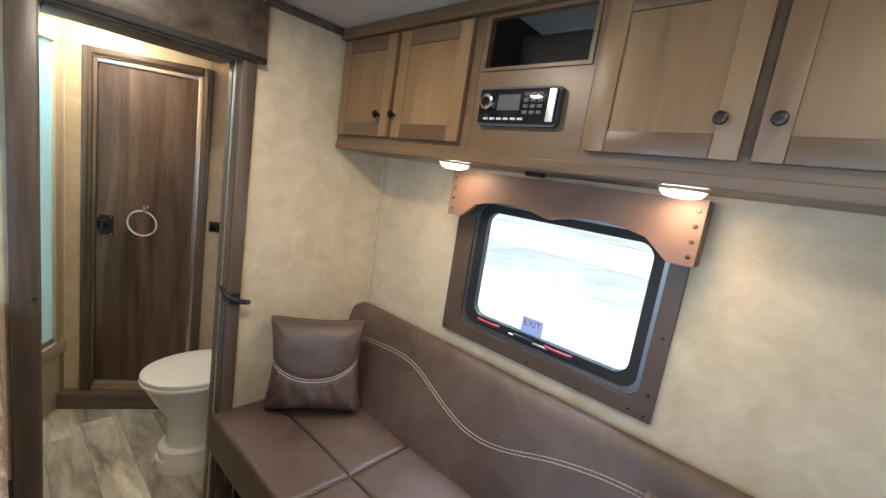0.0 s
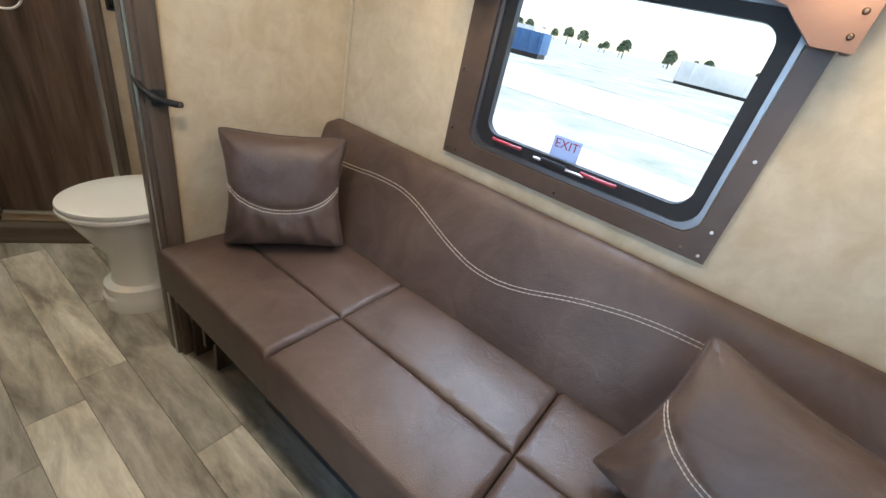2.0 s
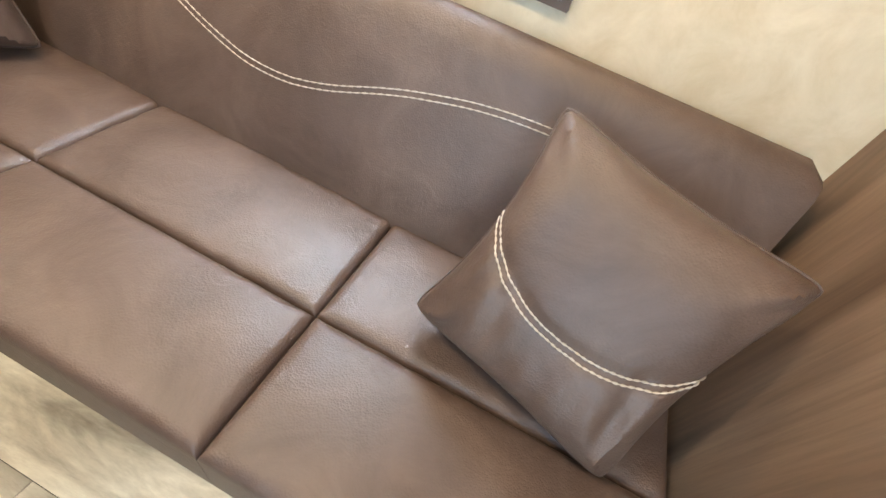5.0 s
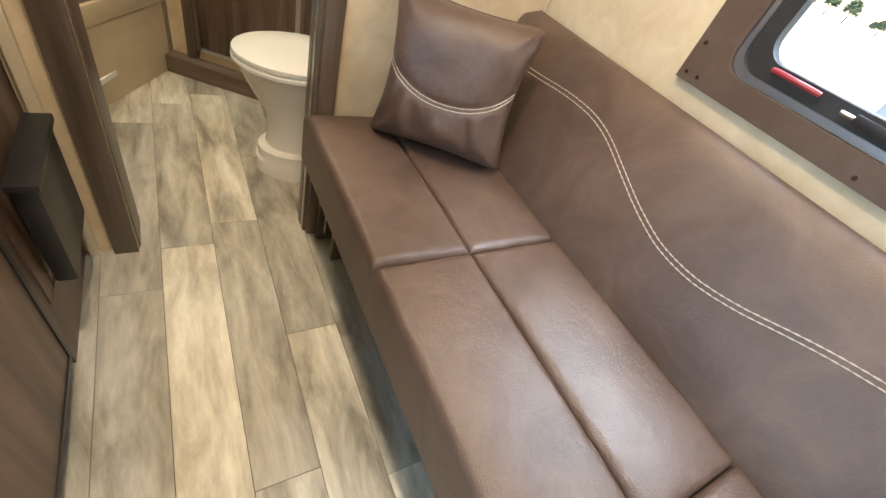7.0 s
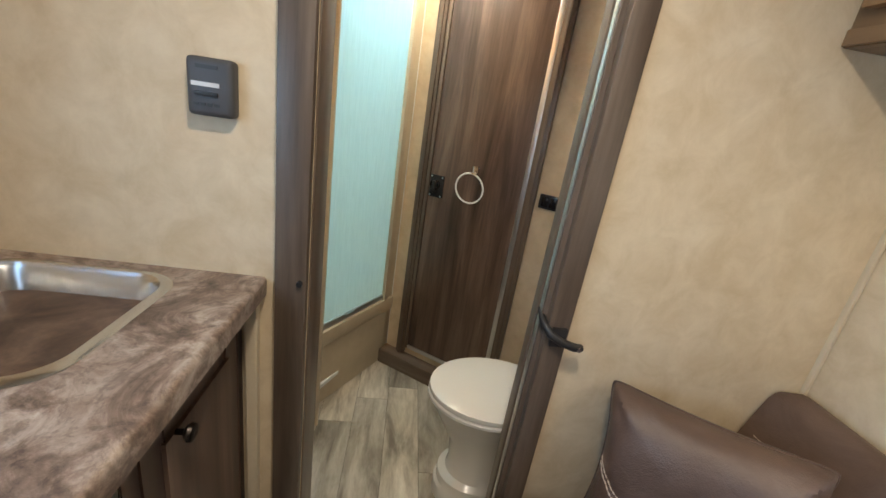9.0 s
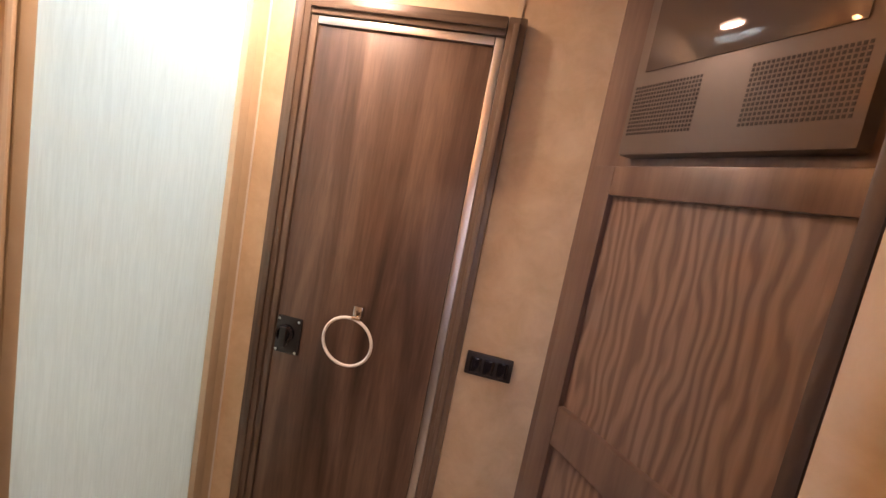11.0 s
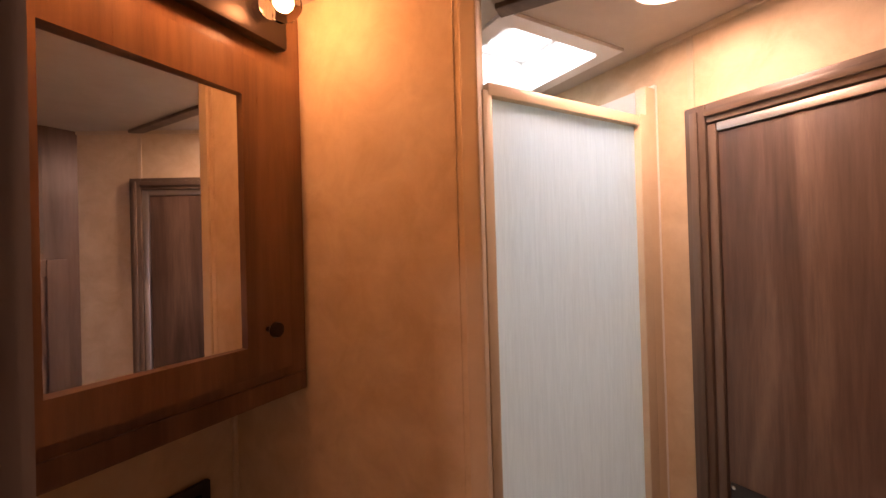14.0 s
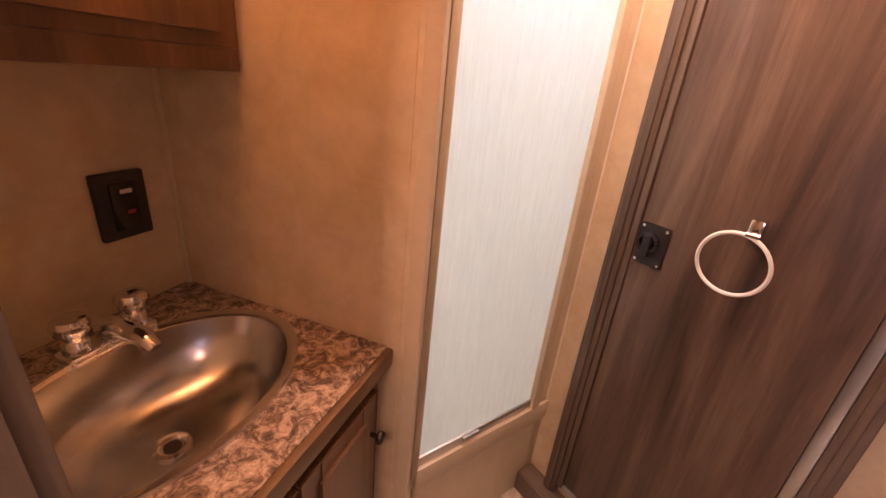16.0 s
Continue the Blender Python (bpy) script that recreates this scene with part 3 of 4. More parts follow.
def cushion(x0, x1, y0, y1, z0, z1, r, puff, name="seat_cushion"):
    """A padded block with rounded edges and a slightly crowned top."""
    def steps(lo, hi, n):
        e = [0.0, 0.0015, 0.004, 0.008, 0.014, 0.022]
        return [lo + k for k in e] + [lo + 0.022 + (hi - lo - 0.044) * i / n for i in range(1, n)] + [hi - k for k in e[::-1]]
    gx, gy = steps(x0, x1, 44), steps(y0, y1, 24)
    nx, ny = len(gx) - 1, len(gy) - 1
    bm = bmesh.new()
    top, low = {}, {}
    for i in range(nx + 1):
        for j in range(ny + 1):
            x, y = gx[i], gy[j]
            u, v = (x - x0) / (x1 - x0), (y - y0) / (y1 - y0)
            ex, ey = min(x - x0, x1 - x), min(y - y0, y1 - y)
            def drop(e):
                return 0.0 if e >= r else r - math.sqrt(max(r * r - (r - e) ** 2, 0))
            z = z1 - max(drop(ex), drop(ey)) + puff * (math.sin(math.pi * u) * math.sin(math.pi * v)) ** 0.5
            pull = math.exp(-min(ex, ey) / 0.030) * min(1.0, min(ex, ey) / 0.006)
            z += 0.0040 * pull * noise.noise(Vector((x * 38, y * 38, 1.7)))
            z += 0.0028 * noise.noise(Vector((x * 9, y * 9, 3.1))) * (1 if min(ex, ey) > r * 0.5 else 0)
            top[i, j] = bm.verts.new((x, y, z))
    for i in range(nx):
        for j in range(ny):
            bm.faces.new((top[i, j], top[i + 1, j], top[i + 1, j + 1], top[i, j + 1]))
    ring = [top[i, 0] for i in range(nx + 1)] + [top[nx, j] for j in range(1, ny + 1)] + [top[i, ny] for i in range(nx - 1, -1, -1)] + [top[0, j] for j in range(ny - 1, 0, -1)]
    base = [bm.verts.new((v.co.x, v.co.y, z0)) for v in ring]
    for k in range(len(ring)):
        n = (k + 1) % len(ring)
        bm.faces.new((ring[n], ring[k], base[k], base[n]))
    bm.faces.new(base)
    bmesh.ops.recalc_face_normals(bm, faces=bm.faces)
    return bm


for a, b in zip(XS, XS[1:]):
    part("seat_cushion", cushion(a + 0.0008, b - 0.0008, 0.570, 0.8195, SZ - 0.155, SZ - 0.004, 0.020, 0.013), "leather", sofa)
    part("seat_cushion", cushion(a + 0.0008, b - 0.0008, 0.8205, 1.10, SZ - 0.155, SZ - 0.006, 0.017, 0.012), "leather", sofa)

STITCH = [0.0017, 0.0017, 0.0006] * 100      # thread standing proud between the needle holes
BX0, BX1, BT = -1.614, 0.25, 0.892


def back_profile(k):
    """Front line of the backrest: (y, z) from the seat up over the top."""
    return [(1.082, 0.47), (1.086, 0.53), (1.124, 0.62), (1.165, 0.72), (1.199, 0.80), (1.216, 0.84), (1.229, 0.868), (1.246, 0.886), (1.266, 0.892), (1.286, 0.886), (1.296, 0.866), (1.298, 0.47)][k]


bm = bmesh.new()
NX, NP = 60, 12
rows = []
for i in range(NX + 1):
    x = BX0 + (BX1 - BX0) * i / NX
    e = min(x - BX0, BX1 - x)
    k = 1.0 if e > 0.03 else math.sqrt(max(1 - (1 - e / 0.03) ** 2, 0.0))
    row = []
    for j in range(NP):
        y, z = back_profile(j)
        row.append(bm.verts.new((x, 1.20 + (y - 1.20) * (0.72 + 0.28 * k), 0.62 + (z - 0.62) * (0.93 + 0.07 * k) if z > 0.62 else z)))
    rows.append(row)
for a, b in zip(rows, rows[1:]):
    for j in range(NP):
        bm.faces.new((a[j], a[(j + 1) % NP], b[(j + 1) % NP], b[j]))
bm.faces.new(rows[0])
bm.faces.new(rows[-1][::-1])
bmesh.ops.recalc_face_normals(bm, faces=bm.faces)
part("backrest", bm, "leather", sofa)


def back_y(z):
    pr = [back_profile(k) for k in range(7)]
    for (ya, za), (yb, zb) in zip(pr, pr[1:]):
        if za <= z <= zb:
            return ya + (yb - ya) * (z - za) / (zb - za)
    return 1.2


def wave(x):
    """Height of the stitched curve along the backrest: high at one end, falling to a low run."""
    knots = [(-1.7, 0.765), (-1.43, 0.770), (-1.25, 0.790), (-1.11, 0.787), (-0.965, 0.735), (-0.85, 0.695), (-0.74, 0.675), (-0.61, 0.692), (-0.49, 0.737), (-0.38, 0.765), (-0.27, 0.786), (-0.1, 0.795), (0.3, 0.80)]
    return sum(np.interp(x + d, [k[0] for k in knots], [k[1] for k in knots]) for d in (-0.06, -0.03, 0, 0.03, 0.06)) / 5


for off in (0.0, 0.011):
    pts = []
    for i in range(300):
        x = BX0 + 0.04 + (-0.03 - BX0 - 0.04) * i / 299
        z = wave(x) - off
        pts.append((x, back_y(z) - 0.0012, z))
    part("stitching", bm_tube(pts, STITCH[:300], 5), "thread", sofa, "cream thread seam")
part("base_panel", bm_box(-1.20, 0.235, 0.70, 0.72, 0.02, SZ - 0.156, 0.003), "blueblack", sofa, "dark grey base panel")
part("base_strip", bm_box(-1.00, 0.235, 0.692, 0.699, 0.30, 0.312, 0.002), "alu", sofa, "thin metal strip")
part("base_body", bm_box(-1.20, 0.235, 0.721, 1.28, 0.0, SZ - 0.16), "blueblack", sofa)
part("side_panel", bm_box(-1.588, -1.565, 0.64, 1.25, 0.0, SZ - 0.157, 0.003), "trim", sofa)
part("side_panel", bm_box(-1.47, -1.45, 0.66, 1.25, 0.0, SZ - 0.157, 0.003), "trim", sofa)
part("hinge_bracket", bm_box(-1.45, -1.43, 0.62, 0.70, 0.16, SZ - 0.16, 0.004), "bronze", sofa)
part("rail", bm_box(-1.588, 0.235, 0.60, 0.63, SZ - 0.18, SZ - 0.1565, 0.003), "shade", sofa)


def pillow(m, w, h, t, label):
    """A square scatter cushion with pinched corners; x across, y up, z out of its face."""
    n = 44
    pinch = lambda u, v: (w / 2 * u * (1 - 0.145 * (1 - v * v) * u * u - 0.045 * (u * v) ** 10),
                          h / 2 * v * (1 - 0.075 * (1 - u * u) * v * v - 0.045 * (u * v) ** 10))
    seam = lambda u: -0.25 + 0.42 * u * u

    def face(u, v, side):
        cu, cv = 1 - abs(u), 1 - abs(v)
        rim = min(1.0, 5 * min(cu, cv))
        z = t / 2 * max((1 - u ** 4) * (1 - v ** 4), 0.0) ** 0.46
        fall = math.exp(-((cu * cu + cv * cv) ** 0.5 / 0.42) ** 2) * min(1.0, 6 * min(cu, cv))
        z += 0.009 * math.sin(11 * math.atan2(cv + 0.06, cu + 0.06)) * fall * min(1.0, 3 * (cu + cv))
        z += 0.005 * noise.noise(Vector((u * 2.6, v * 2.2, 5.0 + w * 40))) * rim
        if side == 1:
            d = v - seam(u)
            z -= 0.007 * math.exp(-(d / 0.06) ** 2) * rim
            below = 1 / (1 + math.exp(min(d * 22, 50)))
            z += 0.011 * below * rim * noise.noise(Vector((u * 6.5, v * 2.4 + u * u * 2, 9.0 + w * 30)))
            z += 0.003 * rim * noise.noise(Vector((u * 11, v * 8, 2.0))) * math.exp(-(d / 0.22) ** 2)
        return side * z

    bm = bmesh.new()
    grid = {}
    for side in (1, -1):
        for i in range(n + 1):
            for j in range(n + 1):
                u, v = 2 * i / n - 1, 2 * j / n - 1
                if side == -1 and (i in (0, n) or j in (0, n)):
                    grid[side, i, j] = grid[1, i, j]
                else:
                    grid[side, i, j] = bm.verts.new((*pinch(u, v), face(u, v, side)))
    for side in (1, -1):
        for i in range(n):
            for j in range(n):
                q = [grid[side, i, j], grid[side, i + 1, j], grid[side, i + 1, j + 1], grid[side, i, j + 1]]
                bm.faces.new(q if side == 1 else q[::-1])
    ob = thing("throw_pillow", label, "pillow", m, "pillows on the sofa")
    part("cover", bm, "leather", ob)
    for off in (0.0, 0.010):
        pts = []
        for i in range(120):
            u = -0.97 + 1.94 * i / 119
            v = seam(u) - off / h * 2
            pts.append((*pinch(u, v), face(u, v, 1) + 0.0012))
        part("stitching", bm_tube(pts, STITCH[:120], 5), "thread", ob, "cream thread seam")
    edge = []
    for k in range(4 * n):
        i, j = [(k, 0), (n, k - n), (3 * n - k, n), (0, 4 * n - k)][k // n]
        edge.append((*pinch(2 * i / n - 1, 2 * j / n - 1), 0))
    part("piping", bm_tube(edge, 0.0026, 6, True, (0, 0, 1)), "leather", ob)
    return ob


def basis(c, xdir, ydir):
    x = Vector(xdir).normalized()
    z = x.cross(Vector(ydir)).normalized()
    y = z.cross(x)
    return Matrix(((x.x, y.x, z.x, c[0]), (x.y, y.y, z.y, c[1]), (x.z, y.z, z.z, c[2]), (0, 0, 0, 1)))


pillow(basis((-1.415, 0.915, 0.715), (0.29, 0.36, 0.02), (-0.20, 0.12, 0.9)), 0.405, 0.39, 0.185, "brown leather throw pillow leaning against the partition")
pillow(basis((-0.02, 0.93, 0.715), (0.33, -0.13, -0.10), (0.10, 0.18, 0.34)) @ Matrix.Rotation(radians(13), 4, 'Z'), 0.385, 0.385, 0.16, "brown leather throw pillow leaning by the wardrobe panel")

# wardrobe panel at the sofa's end
structure("wall_wardrobe", bm_box(XE, XE + 0.03, 0.52, YW, 0, ZC), "wall_panel_wood", "brown woodgrain wardrobe end panel beside the sofa", "wall")
structure("wall_wardrobe_front", bm_box(XE + 0.03, 1.69, 0.52, 0.55, 0, ZC), "wall_panel_wood", "brown woodgrain wardrobe front", "wall")

# ---- overhead cabinets ----
CY, CB, CT = 1.03, 1.618, ZC - 0.001


def knob(parent, x, y, z, r=0.014):
    k = part("knob", bm_lathe([(0.005, 0.0), (0.005, 0.012), (r * 0.75, 0.015), (r, 0.020), (r * 0.9, 0.026), (r * 0.5, 0.028), (0.0005, 0.0265)], (0, 0, 0), 18), "bronze", parent, "oiled bronze knob")
    k.matrix_basis = Matrix.Translation((x, y, z)) @ Matrix.Rotation(radians(90), 4, "X")
    return k


def shaker(parent, x0, x1, z0, z1, y, rail=0.052, mats=("cab", "cab_h", "cab"), thick=0.02):
    """A framed door whose face stands at y, with a recessed panel."""
    d = part("door", bm_box(x0 + rail - 0.005, x1 - rail + 0.005, y + 0.007, y + thick - 0.002, z0 + rail - 0.005, z1 - rail + 0.005), mats[2], parent)
    for a, b in ((x0, x0 + rail), (x1 - rail, x1)):
        part("stile", bm_box(a, b, y, y + thick, z0, z1, 0.003), mats[0], d)
    for a, b in ((z0, z0 + rail), (z1 - rail, z1)):
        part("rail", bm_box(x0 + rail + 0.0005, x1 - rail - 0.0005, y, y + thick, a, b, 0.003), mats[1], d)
    return d


def overhead(x0, x1, doors, label):
    c = thing("wall_cabinet", label, "cabinet", group="overhead cabinets")
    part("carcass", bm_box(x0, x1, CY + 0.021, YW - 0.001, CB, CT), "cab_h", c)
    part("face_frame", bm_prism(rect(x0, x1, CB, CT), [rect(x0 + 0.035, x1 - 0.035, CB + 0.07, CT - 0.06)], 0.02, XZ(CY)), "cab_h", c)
    for a, b, kx in doors:
        d = shaker(c, a, b, CB + 0.058, CT - 0.05, CY - 0.021)
        knob(c, kx, CY - 0.021, CB + 0.138)
    return c


overhead(-1.617, -0.872, [(-1.595, -1.262, -1.315), (-1.240, -0.905, -1.225)], "stained maple overhead cabinet with two framed doors")
overhead(-0.495, 0.258, [(-0.478, -0.150, -0.193), (-0.128, 0.222, -0.098)], "stained maple overhead cabinet with two framed doors")
mid = thing("stereo_cabinet", "stained maple overhead unit with open niche above a stereo", "cabinet", group="overhead cabinets")
part("face_frame", bm_prism(rect(-0.871, -0.496, CB, CT), [rect(-0.848, -0.515, 1.90, 2.045)], 0.02, XZ(CY)), "cab_h", mid)
# niche back and sides are coloured near-black to imitate the shade inside
part("niche", bm_box(-0.848, -0.515, 1.20, 1.21, 1.89, 2.05), "shade", mid, "niche back coloured dark for shade")
part("shelf", bm_box(-0.868, -0.499, CY + 0.021, 1.2, 1.885, 1.898), "cab_h", mid)
part("bottom", bm_box(-0.868, -0.499, CY + 0.021, YW - 0.001, CB, CB + 0.015), "cab_h", mid)
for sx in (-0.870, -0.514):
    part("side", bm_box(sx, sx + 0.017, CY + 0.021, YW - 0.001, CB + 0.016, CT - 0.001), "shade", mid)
part("niche_trim", bm_prism(rect(-0.858, -0.505, 1.892, 2.053), [rect(-0.846, -0.517, 1.902, 2.043)], -0.006, XZ(CY - 0.0005)), "cab_h", mid)
st = thing("car_stereo", "black in-dash stereo with chrome volume dial", "stereo")
part("face", bm_box(-0.825, -0.572, CY - 0.032, CY - 0.001, 1.738, 1.832, 0.006), "gloss_black", st)
part("bezel", bm_prism(rounded(-0.832, -0.565, 1.731, 1.839, 0.012), [rounded(-0.822, -0.575, 1.742, 1.828, 0.008)], -0.020, XZ(CY - 0.001)), "grey_plastic", st)
part("side_trim", bm_box(-0.592, -0.570, CY - 0.036, CY - 0.0325, 1.742, 1.828, 0.001), "alu", st, "silver side trim")
part("dial", bm_lathe([(0.022, 0), (0.022, 0.010), (0.016, 0.012), (0.0005, 0.011)], (0, 0, 0), 24), "chrome", st, "chrome volume dial").matrix_basis = Matrix.Translation((-0.792, CY - 0.032, 1.795)) @ Matrix.Rotation(radians(90), 4, "X")
part("dial_cap", bm_cyl((-0.792, CY - 0.0445, 1.795), 0.013, 0.003, "y"), "gloss_black", st)
for i in range(3):
    for j in range(4):
        part("button", bm_box(-0.668 + 0.022 * i, -0.652 + 0.022 * i, CY - 0.035, CY - 0.0325, 1.762 + 0.016 * j, 1.771 + 0.016 * j, 0.001), "grey_plastic", st)
for i in range(6):
    part("preset_button", bm_box(-0.80 + 0.024 * i, -0.783 + 0.024 * i, CY - 0.035, CY - 0.0325, 1.745, 1.751, 0.001), "pale", st)
part("display", bm_box(-0.755, -0.68, CY - 0.0335, CY - 0.0322, 1.772, 1.815), "grey_plastic", st)
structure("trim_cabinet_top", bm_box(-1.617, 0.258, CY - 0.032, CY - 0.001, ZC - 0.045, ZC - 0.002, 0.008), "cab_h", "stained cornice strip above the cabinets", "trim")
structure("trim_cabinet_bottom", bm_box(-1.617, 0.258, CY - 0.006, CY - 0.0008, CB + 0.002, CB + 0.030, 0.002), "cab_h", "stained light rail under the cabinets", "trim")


def puck(x, y, z, r, label):
    p = thing("puck_lamp", label, "lamp", Matrix.Translation((x, y, z)))
    low = z < 1.8
    part("rim", bm_lathe([(r * 1.02, -0.001), (r * 1.06, -0.007), (r * 1.13, -0.006), (r * 1.16, 0.0)], (0, 0, 0), 32), "beige" if low else "pale", p)
    d = 0.024 if low else 0.016
    dome = [(0.0005, -d), (r * 0.5, -d + 0.001), (r * 0.85, -d * 0.75), (r * 1.0, -d * 0.4), (r * 1.01, -0.001)]
    part("lens", bm_lathe(dome, (0, 0, 0), 32), "lens", p, "glowing lens")
    return p


for lx, ly in LAMPS_UNDER:
    puck(lx, ly, CB, 0.05, "round lit lamp under the overhead cabinet")
puck(-2.60, 0.29, ZB, 0.062, "round lit lamp on the bathroom ceiling")
# housings for the two added cabin lamps
for lx, ly in ((-0.95, 0.32), (0.15, 0.22)):
    puck(lx, ly, ZC, 0.062, "added round lit lamp on the cabin ceiling, unseen")
clip = thing("blind_clip", "small dark clip under the overhead cabinets", "clip")
part("body", bm_box(-0.72, -0.66, 1.15, 1.18, CB - 0.014, CB, 0.003), "bronze", clip)

# ---- kitchen ----
KT, KF, KX0, KX1 = 1.035, 0.004, XP + 0.001, -0.42
SK = (-1.568, -1.262, -0.455, -0.142)      # sink opening
HB = (-1.195, -0.76, -0.53, -0.10)         # hob opening
ct = obj("countertop", bm_prism(rect(KX0, KX1, YK + 0.001, KF - 0.012), [rounded(*SK, 0.065), rounded(*HB, 0.07)], -0.04, XY(KT)), "counter")
tagged(ct, "brown marbled laminate countertop over the kitchen cabinets", "countertop")
nose = [(KF - 0.012, KT - 0.040), (KF + 0.006, KT - 0.040)] + [(KF - 0.003 + 0.009 * math.cos(radians(a)), KT - 0.009 + 0.009 * math.sin(radians(a))) for a in (0, 18, 36, 54, 72, 90)] + [(KF - 0.012, KT)]
part("front_edge", bm_prism(nose, [], KX1 - KX0, YZ(KX0)), "counter", ct)


def basin(x0, x1, y0, y1, z, depth, r, rim=1.0):
    """Pressed bowl: rings of rounded rectangles from the rim down."""
    bm = bmesh.new()
    rings = []
    for inset, dz in ((-0.018 * rim, 0.001), (-0.012 * rim, 0.005), (-0.002, 0.005), (0.004, -0.004), (0.012, -depth * 0.6), (0.03, -depth * 0.93), (0.06, -depth), (0.12, -depth - 0.004)):
        rings.append([bm.verts.new((u, v, z + dz)) for u, v in rounded(x0 + inset, x1 - inset, y0 + inset, y1 - inset, max(r - inset * 0.4, 0.012), 8)])
    for a, b in zip(rings, rings[1:]):
        n = len(a)
        for i in range(n):
            bm.faces.new((a[i], a[(i + 1) % n], b[(i + 1) % n], b[i]))
    bm.faces.new(rings[-1])
    bmesh.ops.recalc_face_normals(bm, faces=bm.faces)
    return bm


ks = thing("kitchen_sink", "stainless steel single-bowl drop-in sink", "sink")
part("bowl", basin(*SK, KT, 0.15, 0.065), "steel", ks)
part("drain", bm_lathe([(0.036, 0), (0.036, 0.004), (0.024, 0.002), (0.0005, -0.004)], (-1.43, -0.32, KT - 0.153), 24), "chrome", ks, "chrome drain")
fa = thing("kitchen_faucet", "chrome kitchen faucet behind the sink", "faucet")
part("body", bm_lathe([(0.03, 0), (0.03, 0.01), (0.018, 0.02), (0.016, 0.075), (0.02, 0.085), (0.0005, 0.095)], (-1.30, -0.555, KT), 20), "chrome", fa)
part("spout", bm_tube([(-1.30, -0.555, KT + 0.06), (-1.33, -0.51, KT + 0.11), (-1.38, -0.45, KT + 0.125), (-1.44, -0.39, KT + 0.105), (-1.455, -0.375, KT + 0.085)], [0.012, 0.011, 0.010, 0.010, 0.011], 12), "chrome", fa)
part("lever", bm_tube([(-1.30, -0.555, KT + 0.09), (-1.27, -0.56, KT + 0.12), (-1.23, -0.565, KT + 0.135)], [0.008, 0.006, 0.007], 10), "chrome", fa)

hob = thing("cooktop", "black recessed cooktop with a chrome rim and glass lid", "cooktop")
part("pan", basin(*HB, KT, 0.03, 0.07, 0.4), "steel", hob)
part("glass_lid", bm_prism(rounded(HB[0] + 0.004, HB[1] - 0.004, HB[2] + 0.004, HB[3] - 0.004, 0.068, 8), [], 0.006, XY(KT + 0.001)), "gloss_black", hob, "glossy black glass lid")
part("rim_seal", bm_tube([(u, v, KT + 0.007) for u, v in rounded(HB[0] + 0.006, HB[1] - 0.006, HB[2] + 0.006, HB[3] - 0.006, 0.066, 8)], 0.003, 6, True), "chrome", hob, "thin chrome edge")

kc = thing("kitchen_cabinet", "grey-brown woodgrain base cabinet with one framed door", "cabinet", pose(0, -0.032, 0))
part("carcass", bm_box(KX0, -1.235, YK + 0.034, -0.030, 0.0, KT - 0.047), "darkwood", kc)
part("face_frame", bm_prism(rect(KX0 + 0.004, -1.235, 0.0, KT - 0.047), [rect(-1.565, -1.285, 0.22, 0.92)], 0.022, XZ(-0.0295)), "darkwood", kc)
shaker(kc, -1.585, -1.268, 0.20, 0.945, -0.028 + 0.021, 0.055, ("darkwood", "darkwood", "darkwood"), -0.02)
kb = knob(kc, -1.345, 0.010, 0.885, 0.015)
kb.matrix_basis = Matrix.Translation((-1.335, 0.006, 0.905)) @ Matrix.Rotation(radians(-90), 4, "X")
rk = thing("door_bin", "black plastic bin hung on the cabinet door", "bin", pose(0, -0.032, 0))
part("box", bm_box(-1.52, -1.285, 0.0145, 0.055, 0.25, 0.52, 0.008), "black", rk)
part("lip", bm_box(-1.527, -1.278, 0.012, 0.062, 0.505, 0.523, 0.004), "black", rk)
sp = structure("trim_counter_end", bm_box(KX0, KX0 + 0.02, -0.028, -0.003, 0, KT - 0.048, 0.003), "beige", "beige strip between cabinet and doorway", "trim")

fr = thing("fridge", "undercounter fridge with glossy black top and woodgrain door panel", "fridge", pose(0, -0.024, 0))
part("body", bm_box(-1.225, -0.60, YK + 0.03, -0.036, 0.05, KT - 0.05, 0.004), "black", fr)
part("control_panel", bm_box(-1.220, -0.605, -0.035, -0.004, 0.885, KT - 0.052, 0.006), "gloss_black", fr, "glossy black control strip")
hp = [(-1.220 + 0.615 * i / 28, 0.000 + 0.034 * math.sin(math.pi * min(max(i / 28, 0.0), 1.0)) ** 0.4) for i in range(29)]
hb = bm_prism([(-1.220, -0.0305), (-0.605, -0.0305)] + hp[::-1], [], 0.085, XY(0.797))
bmesh.ops.bevel(hb, geom=[e for e in hb.edges if all(v.co.y > -0.02 for v in e.verts) and abs(e.verts[0].co.z - e.verts[1].co.z) < 1e-6 and len(e.link_faces) == 2 and e.calc_face_angle(0) > 1], offset=0.02, segments=4, affect="EDGES")
part("handle", hb, "gloss_black", fr, "glossy black bowed handle rail")
part("logo_plate", bm_box(-1.17, -1.10, 0.028, 0.0335, 0.832, 0.848, 0.001), "alu", fr, "silver plate")
part("door_frame", bm_prism(rect(-1.220, -0.605, 0.06, 0.795), [rect(-1.205, -0.62, 0.075, 0.78)], 0.022, XZ(-0.03)), "black", fr)
part("door_panel", bm_box(-1.205, -0.62, -0.028, -0.012, 0.075, 0.78), "darkwood", fr, "woodgrain door panel")
ke = thing("kitchen_cabinet_end", "grey-brown woodgrain end cabinet under the countertop", "cabinet")
part("carcass", bm_box(-0.595, KX1 - 0.005, YK + 0.002, -0.022, 0.0, KT - 0.047, 0.002), "darkwood", ke)

